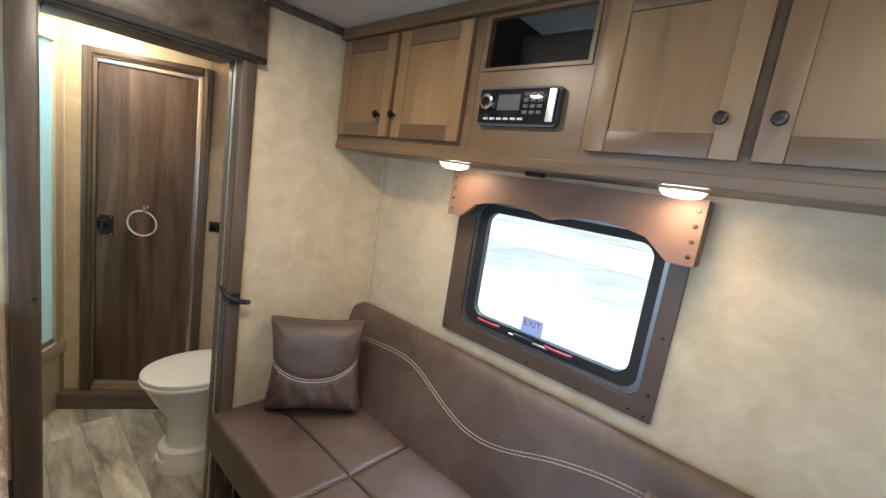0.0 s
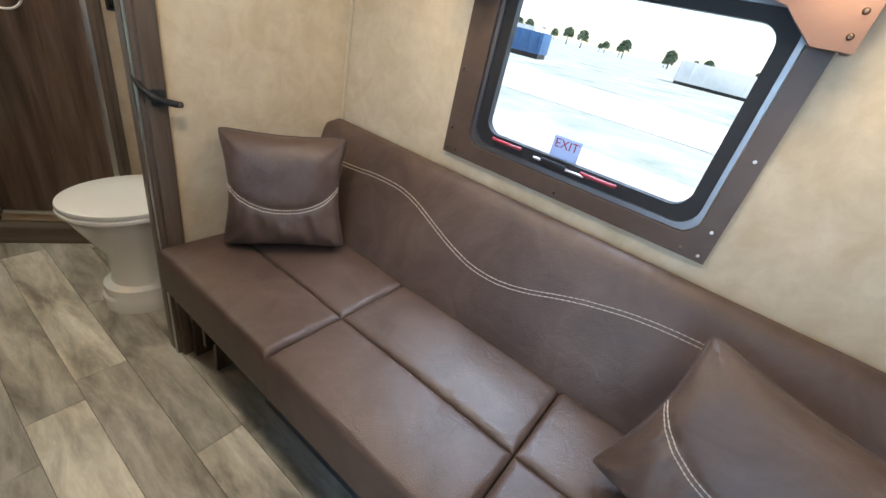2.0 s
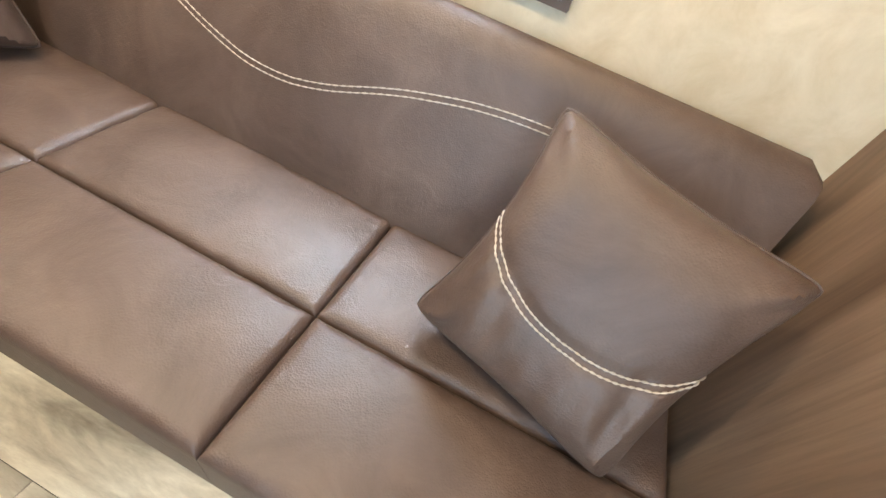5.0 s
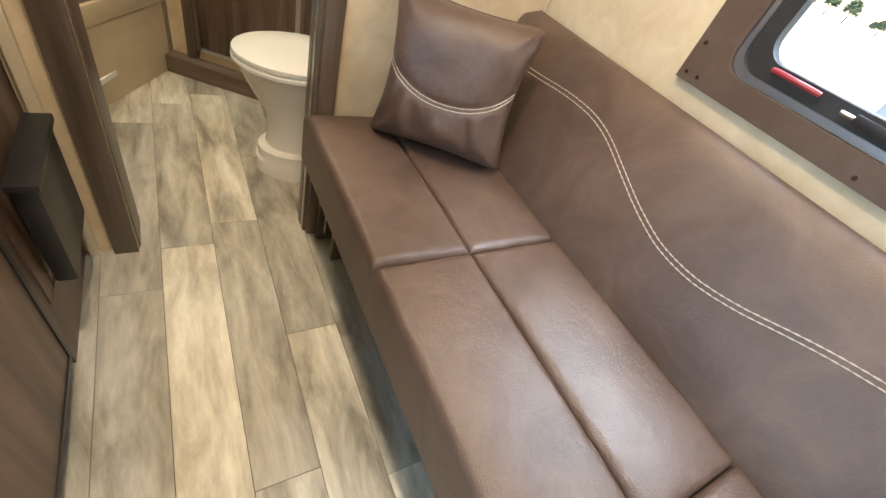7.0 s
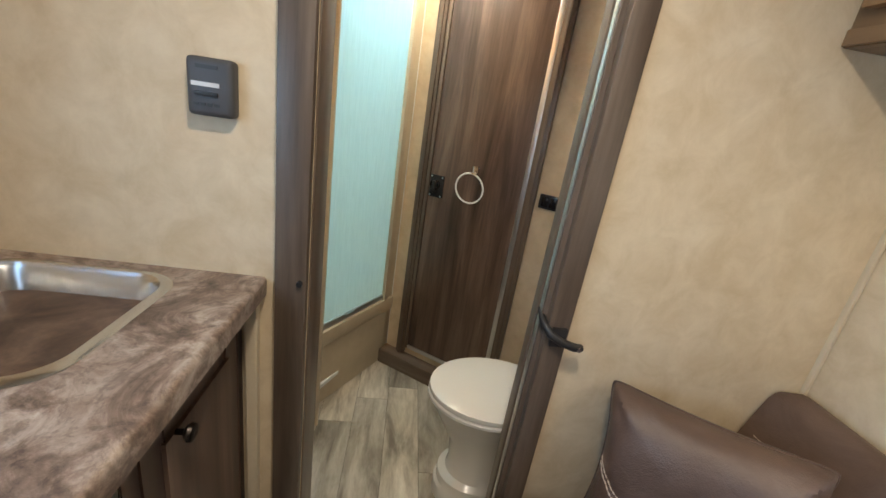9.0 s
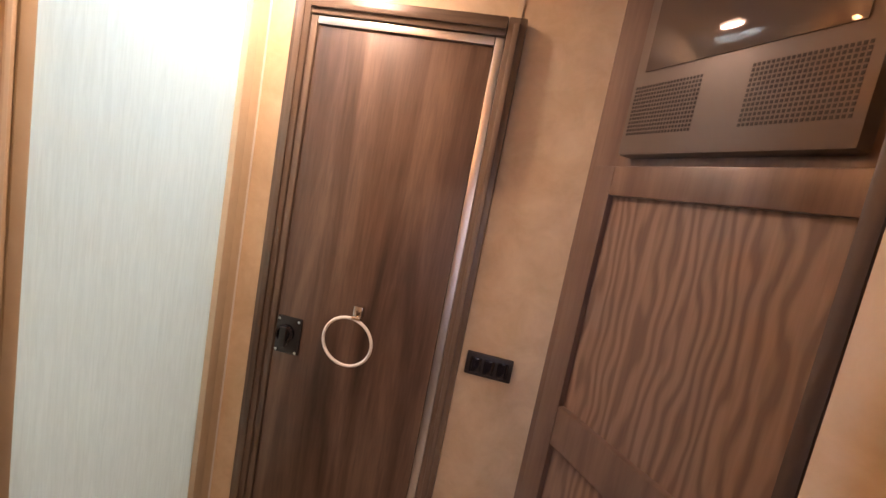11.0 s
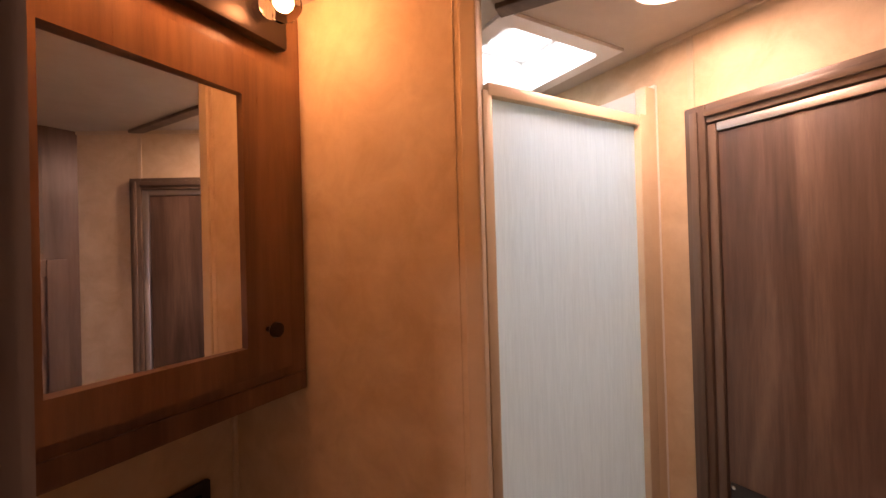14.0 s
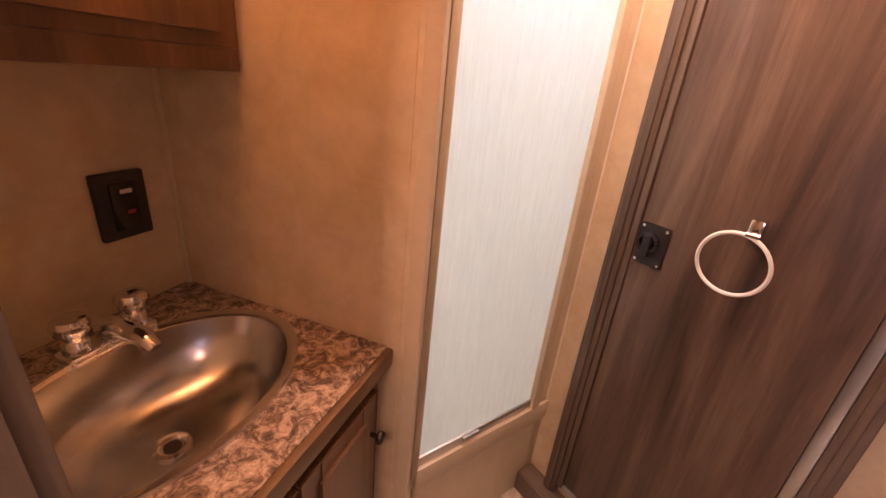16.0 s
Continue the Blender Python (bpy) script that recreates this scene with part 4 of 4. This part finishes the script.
th = thing("thermostat", "dark grey wall thermostat on the partition", "thermostat")
part("case", bm_box(XP + 0.001, XP + 0.030, -0.112, -0.036, 1.338, 1.432, 0.010, 3), "grey_plastic", th)
part("scale", bm_box(XP + 0.030, XP + 0.0315, -0.103, -0.058, 1.386, 1.393), "pale", th, "pale scale bar")
part("lever", bm_box(XP + 0.030, XP + 0.035, -0.098, -0.060, 1.371, 1.378, 0.002), "black", th)
for i in range(4):
    part("slot", bm_box(XP + 0.030, XP + 0.0315, -0.100 + 0.011 * i, -0.092 + 0.011 * i, 1.355, 1.360), "black", th)
part("top_slot", bm_box(XP + 0.030, XP + 0.0315, -0.095, -0.06, 1.414, 1.420), "black", th)
tk = thing("door_lock", "small dark lock pin on the door jamb", "lock")
part("pin", bm_cyl((XP + 0.028, DOOR_Y0 - 0.012, 1.04), 0.006, 0.01, "x", 12), "black", tk)

# ---- slanted wall: the bathroom door ----
dr = thing("door_1", "grey-brown woodgrain door with aluminium edging", "door", SLANT)
dr["kind"] = "structure"
part("leaf", bm_box(0.072, 0.522, -0.020, -0.002, 0.15, 1.868, 0.002), "darkwood", dr)
for a, b, c0, c1, nm in ((0.052, 0.070, 0.13, 1.889, "edge"), (0.524, 0.546, 0.13, 1.889, "edge")):
    part("aluminium_edge", bm_box(a, b, -0.026, -0.002, c0, c1, 0.003), "alu" if a > 0.3 else "trim", dr, "bright aluminium edging" if a > 0.3 else "")
part("aluminium_edge", bm_box(0.071, 0.523, -0.026, -0.002, 1.869, 1.889, 0.003), "alu", dr, "bright aluminium edging")
part("aluminium_edge", bm_box(0.071, 0.523, -0.026, -0.002, 0.13, 0.149, 0.003), "alu", dr)
for a, b in ((0.005, 0.051), (0.547, 0.590)):
    part("casing", bm_box(a, b, -0.032, -0.001, 0.09, 1.935, 0.005), "trim", dr)
    part("casing_bead", bm_box(a + 0.014, b - 0.014, -0.039, -0.0325, 0.09, 1.92, 0.003), "trim", dr)
part("casing", bm_box(0.0515, 0.5465, -0.032, -0.001, 1.890, 1.935, 0.005), "trim_h", dr)
part("casing_bead", bm_box(0.0515, 0.5465, -0.039, -0.0325, 1.904, 1.921, 0.003), "trim_h", dr)
stp = structure("door_step", bm_box(-0.085, 0.60, -0.075, -0.001, 0.0, 0.085, 0.006), "trim_h", "dark wood sill step below the door", "step", SLANT)
bl = thing("slam_latch", "black metal slam latch on the door", "latch", SLANT)
part("plate", bm_box(0.076, 0.150, -0.026, -0.0205, 0.995, 1.10, 0.004), "black", bl)
part("cup", bm_lathe([(0.024, 0), (0.026, 0.012), (0.019, 0.016), (0.016, 0.004), (0.0005, 0.003)], (0, 0, 0), 20), "gloss_black", bl).matrix_basis = Matrix.Translation((0.108, -0.026, 1.055)) @ Matrix.Rotation(radians(90), 4, "X")
part("paddle", bm_box(0.098, 0.118, -0.048, -0.030, 1.02, 1.075, 0.004), "black", bl)
for a, b in ((0.084, 1.003), (0.142, 1.003), (0.084, 1.092), (0.142, 1.092)):
    part("screw", bm_cyl((a, -0.0275, b), 0.004, 0.003, "y", 8), "chrome", bl)
tr = thing("towel_ring", "white-chrome towel ring on the door", "towel ring", SLANT)
part("mount", bm_box(0.294, 0.320, -0.044, -0.0205, 1.150, 1.180, 0.005), "chrome", tr)
part("hinge", bm_tube([(0.295, -0.046, 1.148), (0.319, -0.046, 1.148)], 0.006, 10), "chrome", tr)
part("ring", bm_tube([(0.290 + 0.068 * math.cos(a), -0.040 - 0.006 * math.sin(a), 1.078 + 0.068 * math.sin(a)) for a in [2 * math.pi * i / 40 for i in range(40)]], 0.0044, 8, True, (0, 1, 0)), "seat", tr, "pale metal ring")
swp = thing("switch_plate", "black three-button light switch", "switch", SLANT)
part("plate", bm_box(0.606, 0.726, -0.014, -0.001, 1.065, 1.125, 0.004), "black", swp)
for i in range(3):
    part("button", bm_box(0.618 + 0.035 * i, 0.645 + 0.035 * i, -0.020, -0.0145, 1.075, 1.115, 0.003), "gloss_black", swp)

# ---- shower ----
sh = thing("shower_enclosure", "beige-framed shower enclosure with rain glass", "shower")
sh.matrix_world = SHOWER
part("post", bm_box(-0.052, -0.030, -0.010, 0.024, 0.36, 1.925, 0.004), "beige", sh)
part("post", bm_box(0.412, 0.448, -0.014, 0.024, 0.36, 1.945, 0.006), "beige", sh)
part("post_bead", bm_box(0.4485, 0.490, -0.006, 0.024, 0.0, 2.02, 0.004), "beige", sh)
part("top_rail", bm_box(-0.04, 0.413, -0.012, 0.022, 1.915, 1.94, 0.004), "beige", sh)
part("bottom_rail", bm_box(-0.0295, 0.4115, -0.004, 0.018, 0.395, 0.425, 0.003), "alu", sh)
part("drip_catch", bm_box(0.12, 0.18, -0.014, -0.005, 0.412, 0.425, 0.002), "alu", sh)
gp = part("glass", bm_box(-0.0295, 0.4113, 0.003, 0.008, 0.4255, 1.9145), "rain", sh, "frosted rain glass")
gp.visible_shadow = False
part("threshold", bm_box(-0.04, 0.50, -0.016, 0.10, 0.315, 0.394, 0.012), "beige", sh, "moulded threshold")
part("apron", bm_box(-0.04, 0.496, -0.006, 0.09, 0.0, 0.314, 0.006), "beige", sh, "moulded apron")
structure("wall_shower_back", bm_box(-3.5, XO - 0.031, YK + 0.001, YK + 0.010, 0.0, ZB), "white_shower", "white fibreglass shower wall", "wall")
structure("wall_shower_side", bm_box(XO - 0.040, XO - 0.031, YK + 0.011, -0.032, 0.0, ZB), "white_shower", "white fibreglass shower wall", "wall")
structure("wall_shower_slant", bm_box(-1.12, -0.078, -0.010, -0.001, 0.0, 2.03), "white_shower", "white fibreglass shower wall", "wall", SLANT)
structure("floor_shower", bm_prism([(-2.36, -0.05), (-2.36, YK + 0.01), (-3.44, YK + 0.01), (-2.90, 0.22)], [], 0.02, XY(0.10)), "white_shower", "white shower pan", "floor")
sw = thing("skylight", "square ceiling skylight with white surround over the shower", "skylight", Matrix(((SN.x, SD.x, 0, SKC.x), (SN.y, SD.y, 0, SKC.y), (0, 0, 1, 0), (0, 0, 0, 1))))
part("surround", bm_prism(rect(-0.19, 0.19, -0.19, 0.19), [rounded(-0.15, 0.15, -0.15, 0.15, 0.02)], -0.008, XY(ZB - 0.0005)), "white_shower", sw)
for a, b, c, d in ((-0.16, 0.16, -0.165, -0.155), (-0.16, 0.16, 0.155, 0.165), (-0.165, -0.155, -0.155, 0.155), (0.155, 0.165, -0.155, 0.155)):
    part("shaft_wall", bm_box(a, b, c, d, ZB + 0.0, ZB + 0.16), "white_shower", sw)
part("dome", bm_box(-0.16, 0.16, -0.16, 0.16, ZB + 0.161, ZB + 0.168), "skypane_glow", sw, "acrylic dome with its own glow in place of daylight")
part("inner_frame", bm_prism(rect(-0.1545, 0.1545, -0.1545, 0.1545), [rounded(-0.140, 0.140, -0.140, 0.140, 0.02)], 0.018, XY(ZB + 0.10)), "white_shower", sw)
part("divider", bm_box(-0.024, 0.024, -0.154, 0.154, ZB + 0.12, ZB + 0.15, 0.003), "white_shower", sw)

# ---- toilet ----
to = thing("toilet", "white trailer toilet with closed lid", "toilet", pose(-2.04, 0.665, 0, 0, 0, 0))


def oval(rx, ryf, ryb, z, n=36):
    return [Vector((rx * math.cos(a), (ryb if math.sin(a) > 0 else ryf) * math.sin(a), z)) for a in [2 * math.pi * i / n for i in range(n)]]


def bm_loft(levels):
    bm = bmesh.new()
    rings = [[bm.verts.new(p) for p in lv] for lv in levels]
    for a, b in zip(rings, rings[1:]):
        for i in range(len(a)):
            bm.faces.new((a[i], a[(i + 1) % len(a)], b[(i + 1) % len(a)], b[i]))
    bm.faces.new(rings[0][::-1])
    bm.faces.new(rings[-1])
    bmesh.ops.recalc_face_normals(bm, faces=bm.faces)
    return bm


part("pedestal", bm_loft([oval(0.130, 0.16, 0.2, 0.0), oval(0.130, 0.16, 0.2, 0.055), oval(0.122, 0.150, 0.2, 0.066), oval(0.122, 0.150, 0.2, 0.105), oval(0.102, 0.122, 0.19, 0.120), oval(0.095, 0.115, 0.19, 0.15), oval(0.10, 0.125, 0.2, 0.26), oval(0.135, 0.175, 0.22, 0.35), oval(0.165, 0.21, 0.235, 0.42), oval(0.172, 0.22, 0.24, 0.445)]), "porcelain", to)
part("seat_ring", bm_loft([oval(0.178, 0.228, 0.235, 0.448), oval(0.184, 0.234, 0.24, 0.454), oval(0.184, 0.234, 0.24, 0.464), oval(0.178, 0.228, 0.235, 0.469)]), "seat", to)
part("lid", bm_loft([oval(0.180, 0.230, 0.235, 0.4715), oval(0.183, 0.233, 0.238, 0.478), oval(0.180, 0.230, 0.236, 0.489), oval(0.165, 0.214, 0.222, 0.495), oval(0.08, 0.1, 0.1, 0.498)]), "seat", to, "closed white lid")
part("tank_neck", bm_box(-0.10, 0.10, 0.20, 0.332, 0.10, 0.46, 0.03), "porcelain", to)
part("bolt_cap", bm_lathe([(0.012, 0), (0.012, 0.008), (0.006, 0.014), (0.0005, 0.015)], (-0.09, -0.10, 0.03), 14), "seat", to)
part("flush_pedal", bm_box(-0.15, -0.10, -0.05, 0.02, 0.045, 0.06, 0.005), "porcelain", to)

# ---- closet with television ----
CLY = 1.0
cl = thing("closet", "brown oak bathroom closet with a framed door", "closet")
part("face_frame", bm_prism(rect(-2.46, XB - 0.001, 0.0, ZB - 0.001), [rect(-2.294, -1.906, 1.66, 2.039), rect(-2.34, -1.86, 0.12, 1.60)], 0.02, XZ(CLY)), "closet_wood", cl)
part("back", bm_box(-2.46, XB - 0.001, CLY + 0.16, CLY + 0.17, 0.0, ZB - 0.001), "shade", cl)
cd = part("door", bm_box(-2.312, -1.868, CLY - 0.006, CLY + 0.004, 0.13, 1.572), "oak", cl, "oak-grained framed door")
for a, b in ((-2.365, -2.305), (-1.875, -1.815)):
    part("stile", bm_box(a, b, CLY - 0.021, CLY - 0.001, 0.08, 1.632, 0.003), "closet_wood", cd)
for a, b in ((0.08, 0.14), (0.985, 1.08), (1.570, 1.632)):
    part("rail", bm_box(-2.3045, -1.8755, CLY - 0.021, CLY - 0.001, a, b, 0.003), "closet_wood", cd)
tv = thing("television", "taupe flat television with speaker grilles in the closet niche", "television")
part("cabinet", bm_box(-2.295, -1.905, CLY - 0.034, CLY + 0.06, 1.652, 2.04, 0.008), "brown_plastic", tv)
part("screen", bm_box(-2.268, -1.932, CLY - 0.037, CLY - 0.0342, 1.815, 2.025, 0.001), "tv_screen", tv, "glossy dark screen")
# grille holes are raised dots, coloured near-black for the shade inside them
for gx in (-2.282, -2.060):
    gb = bmesh.new()
    for k in range(22):
        for r in range(13):
            bm_box(gx + 0.0065 * k, gx + 0.0065 * k + 0.0036, CLY - 0.0352, CLY - 0.0338, 1.692 + 0.0076 * r, 1.692 + 0.0076 * r + 0.0046, 0, bm=gb)
    part("speaker_grille", gb, "shade", tv, "rows of small dark dots for the shade in speaker holes", smooth=False)

# ---- vanity ----
VX1 = XB - 0.001
vt = obj("vanity_countertop", bm_prism(rect(XO + 0.001, VX1, YK + 0.001, YV - 0.012), [[(-2.035 + 0.235 * math.cos(a), -0.335 + 0.165 * math.sin(a)) for a in [2 * math.pi * i / 48 for i in range(48)]]], -0.035, XY(ZV)), "granite")
tagged(vt, "brown speckled granite-look vanity top", "countertop")
part("front_edge", bm_box(XO + 0.001, VX1, YV - 0.012, YV + 0.004, ZV - 0.04, ZV - 0.0005, 0.005), "cab_h", vt, "brown wood edge")
vb = thing("vanity_sink", "oval brushed steel vanity sink", "sink")
prof = [(1.10, 0.001), (1.09, 0.006), (1.03, 0.007), (0.99, 0.002), (0.95, -0.03), (0.86, -0.08), (0.68, -0.115), (0.40, -0.128), (0.13, -0.131)]
bm = bmesh.new()
rings = [[bm.verts.new((-2.035 + 0.235 * k * math.cos(a), -0.335 + 0.165 * k * math.sin(a), ZV + dz)) for a in [2 * math.pi * i / 56 for i in range(56)]] for k, dz in prof]
for a, b in zip(rings, rings[1:]):
    for i in range(56):
        bm.faces.new((a[i], a[(i + 1) % 56], b[(i + 1) % 56], b[i]))
bm.faces.new(rings[-1])
bmesh.ops.recalc_face_normals(bm, faces=bm.faces)
part("bowl", bm, "steel", vb)
part("drain", bm_lathe([(0.030, 0.0), (0.030, 0.004), (0.022, 0.005), (0.019, 0.001), (0.0005, 0.0)], (-2.035, -0.335, ZV - 0.130), 28), "chrome", vb, "chrome drain ring")
part("drain_hole", bm_cyl((-2.035, -0.335, ZV - 0.1285), 0.014, 0.002), "shade", vb)
vf = thing("vanity_faucet", "bronze-tinted chrome two-handle faucet", "faucet", pose(-0.02, 0.022, 0))
part("base", bm_box(-2.13, -1.98, -0.56, -0.508, ZV, ZV + 0.022, 0.009, 3), "chrome", vf)
for hx in (-2.105, -2.005):
    part("handle_post", bm_lathe([(0.021, 0), (0.019, 0.022), (0.015, 0.026), (0.015, 0.034)], (hx, -0.535, ZV + 0.02), 20), "chrome", vf)
    part("handle", bm_lathe([(0.016, 0.034), (0.026, 0.040), (0.029, 0.052), (0.024, 0.066), (0.010, 0.072), (0.0005, 0.072)], (hx, -0.535, ZV + 0.02), 12), "chrome", vf)
part("spout", bm_tube([(-2.055, -0.535, ZV + 0.01), (-2.055, -0.53, ZV + 0.040), (-2.055, -0.49, ZV + 0.052), (-2.055, -0.435, ZV + 0.050), (-2.055, -0.415, ZV + 0.034)], [0.024, 0.023, 0.019, 0.017, 0.014], 14), "chrome", vf)
vc = thing("vanity_cabinet", "brown wood vanity cabinet with a framed door", "cabinet")
part("carcass", bm_box(XO + 0.001, VX1, YK + 0.002, YV - 0.05, 0.0, ZV - 0.20), "vanity_cab", vc)
part("apron", bm_box(XO + 0.003, VX1, YV - 0.05, YV - 0.03, 0.0, ZV - 0.041), "vanity_cab", vc)
shaker(vc, -2.27, -2.04, 0.10, 0.79, YV - 0.029 + 0.021, 0.05, ("vanity_cab", "vanity_cab", "vanity_cab"), -0.02)
shaker(vc, -2.03, -1.79, 0.10, 0.79, YV - 0.029 + 0.021, 0.05, ("vanity_cab", "vanity_cab", "vanity_cab"), -0.02)
vk = knob(vc, -2.24, YV, 0.73, 0.014)
vk.matrix_basis = Matrix.Translation((-2.228, YV + 0.006, 0.722)) @ Matrix.Rotation(radians(-90), 4, "X")
ou = thing("outlet", "black GFCI outlet with red and white buttons", "outlet")
part("plate", bm_box(-2.245, -2.150, YK + 0.001, YK + 0.016, 1.025, 1.158, 0.005), "black", ou)
part("face", bm_box(-2.222, -2.173, YK + 0.016, YK + 0.022, 1.045, 1.138, 0.003), "gloss_black", ou)
part("button", bm_box(-2.212, -2.190, YK + 0.022, YK + 0.025, 1.118, 1.126, 0.001), "pale", ou, "white test button")
part("button", bm_box(-2.212, -2.197, YK + 0.022, YK + 0.025, 1.076, 1.084, 0.001), "red", ou, "red reset button")

# medicine cabinet
MY = -0.385
mc = thing("medicine_cabinet", "brown wood medicine cabinet with mirrored door", "cabinet")
part("carcass", bm_box(XO + 0.002, VX1, YK + 0.001, MY - 0.021, 1.37, ZB - 0.001), "vanity_cab", mc)
part("face_frame", bm_prism(rect(XO + 0.002, VX1, 1.37, ZB - 0.001), [rect(-2.10, -1.95, 1.55, 1.86)], -0.02, XZ(MY)), "vanity_cab", mc)
mdoor = part("door", bm_prism(rect(-2.258, -1.81, 1.415, 1.965), [rect(-2.165, -1.905, 1.466, 1.895)], 0.02, XZ(MY + 0.001)), "vanity_cab", mc)
mirror_bm = bm_box(-2.167, -1.903, MY + 0.004, MY + 0.010, 1.464, 1.897)
for v in mirror_bm.verts:
    v.co.y -= 0.026 * (v.co.x + 2.035)      # the door hangs slightly ajar
part("mirror", mirror_bm, "mirror", mdoor, "mirror glass")
part("light_rail", bm_box(XO + 0.004, VX1, MY - 0.015, MY + 0.004, 1.355, 1.392, 0.004), "vanity_cab", mc)
mk = knob(mc, -2.226, MY, 1.492, 0.014)
mk.matrix_basis = Matrix.Translation((-2.206, MY + 0.021, 1.492)) @ Matrix.Rotation(radians(-90), 4, "X")
lb = thing("vanity_light", "dark bronze vanity light bar with clear globe bulbs", "lamp")
part("bar", bm_box(-2.26, -1.79, MY + 0.001, MY + 0.028, 2.005, 2.085, 0.006), "bronze", lb)
for i, bx in enumerate((-2.20, -2.03, -1.86)):
    part("socket", bm_cyl((bx, MY + 0.036, 2.05), 0.018, 0.02, "y"), "chrome", lb)
    bulb = part("bulb", bm_lathe([(0.014, 0.0), (0.016, 0.008), (0.030, 0.025), (0.033, 0.042), (0.026, 0.060), (0.012, 0.069), (0.0005, 0.071)], (0, 0, 0), 20), "bulb", lb, "clear globe bulb")
    bulb.matrix_basis = Matrix.Translation((bx, MY + 0.042, 2.05)) @ Matrix.Rotation(radians(-90), 4, "X")
    bulb.visible_shadow = False
    part("filament", bm_lathe([(0.0005, 0), (0.007, 0.006), (0.009, 0.014), (0.006, 0.022), (0.0005, 0.026)], (0, 0, 0), 10), "filament", lb, "glowing filament").matrix_basis = Matrix.Translation((bx, MY + 0.068, 2.05)) @ Matrix.Rotation(radians(-90), 4, "X")

# ---- outside ----
GZ = -0.55
structure("ground", bm_box(-900, 900, -900, 900, GZ - 0.2, GZ), "grass", "dry patchy grass field reaching the horizon", "ground")
for y0, y1 in ((-60, 9), (14, 23)):
    structure("road", bm_box(-150, 150, y0, y1, GZ, GZ + 0.02), "gravel", "pale gravel drive across the field", "road")


def dumpster(x, y, rz, w, l, h, mat, label):
    d = thing("container", label, "container", pose(x, y, GZ, 0, 0, rz))
    part("body", bm_box(-l / 2, l / 2, -w / 2, w / 2, 0.35, h, 0.03), mat, d)
    part("skid", bm_box(-l / 2 + 0.1, l / 2 - 0.1, -w / 2 + 0.1, w / 2 - 0.1, 0.0, 0.349), "shade", d)
    for i in range(7):
        rx = -l / 2 + 0.2 + (l - 0.4) * i / 6
        part("rib", bm_box(rx - 0.05, rx + 0.05, -w / 2 - 0.06, -w / 2 - 0.001, 0.4, h - 0.1), mat, d)
    return d


dumpster(-19.0, 34.0, 8, 2.2, 5.5, 1.9, "blue_paint", "blue steel container standing on the field")
dumpster(-26.0, 46.0, -5, 2.4, 7.0, 2.3, "white_paint", "white trailer parked on the field")
dumpster(-6.0, 60.0, 5, 2.4, 9.0, 2.6, "white_paint", "white trailer parked on the field")
dumpster(-31.0, 40.0, 4, 2.2, 5.0, 2.4, "blue_paint", "blue steel container standing on the field")


def tree(x, y, h, seed):
    rng = random.Random(seed)
    t = thing("tree", "leafy green tree beyond the field", "tree", pose(x, y, GZ), "trees beyond the field")
    bm = bm_tube([(0, 0, 0), (0.1, 0, h * 0.25), (0.0, 0.1, h * 0.5), (0.1, 0, h * 0.8)], [h * 0.03, h * 0.024, h * 0.016, h * 0.006], 8)
    part("trunk", bm, "bark", t)
    verts, faces = [], []
    for k in range(700):
        a, e, r = rng.uniform(0, 6.283), rng.uniform(-0.5, 1.5), h * 0.34 * rng.uniform(0.45, 1.0)
        c = Vector((r * math.cos(a) * math.cos(e), r * math.sin(a) * math.cos(e), h * 0.55 + r * math.sin(e) * 1.1))
        s = h * 0.035
        q = Euler((rng.uniform(0, 6), rng.uniform(0, 6), 0)).to_matrix()
        b = len(verts)
        verts += [tuple(c + q @ Vector(p)) for p in ((-s, -s, 0), (s, -s * 0.4, 0.2 * s), (s * 0.7, s, 0), (-s * 0.5, s * 0.8, 0.2 * s))]
        faces.append((b, b + 1, b + 2, b + 3))
    me = bpy.data.meshes.new("crown")
    me.from_pydata(verts, [], faces)
    me.materials.append(M["leaf"])
    cr = new("crown", me)
    cr.parent = t
    return t


for i in range(44):
    tree(-170 + 5.2 * i + 3 * math.sin(i * 5.1), 170 + 16 * math.sin(i * 2.3), 5 + 1.5 * math.sin(i * 3.7), i)

# ---- floor planks, laid along the cabin ----
PW, PL = 0.152, 0.914
fl = bpy.data.objects["floor"]
rngp = random.Random(5)
shared = {}
for r in range(13):
    y0 = YK + PW * r
    y1 = min(y0 + PW, YW)
    if y1 - y0 < 0.02:
        continue
    x = -3.5 - rngp.uniform(0, PL)
    while x < 1.69:
        a, b = max(x, -3.5), min(x + PL, 1.69)
        if b - a > 0.03:
            key = (round(b - a, 3), round(y1 - y0, 3))
            if key not in shared:
                bmp = bm_box(-key[0] / 2 + 0.0006, key[0] / 2 - 0.0006, -key[1] / 2 + 0.0006, key[1] / 2 - 0.0006, -0.0035, 0.0, 0.0008, 1)
                me = bpy.data.meshes.new("plank")
                bmp.to_mesh(me)
                bmp.free()
                me.materials.append(M["plank"])
                shared[key] = me
            p = new("plank", shared[key])
            p.parent = fl
            p.location = ((a + b) / 2, (y0 + y1) / 2, 0.0)
        x += PL
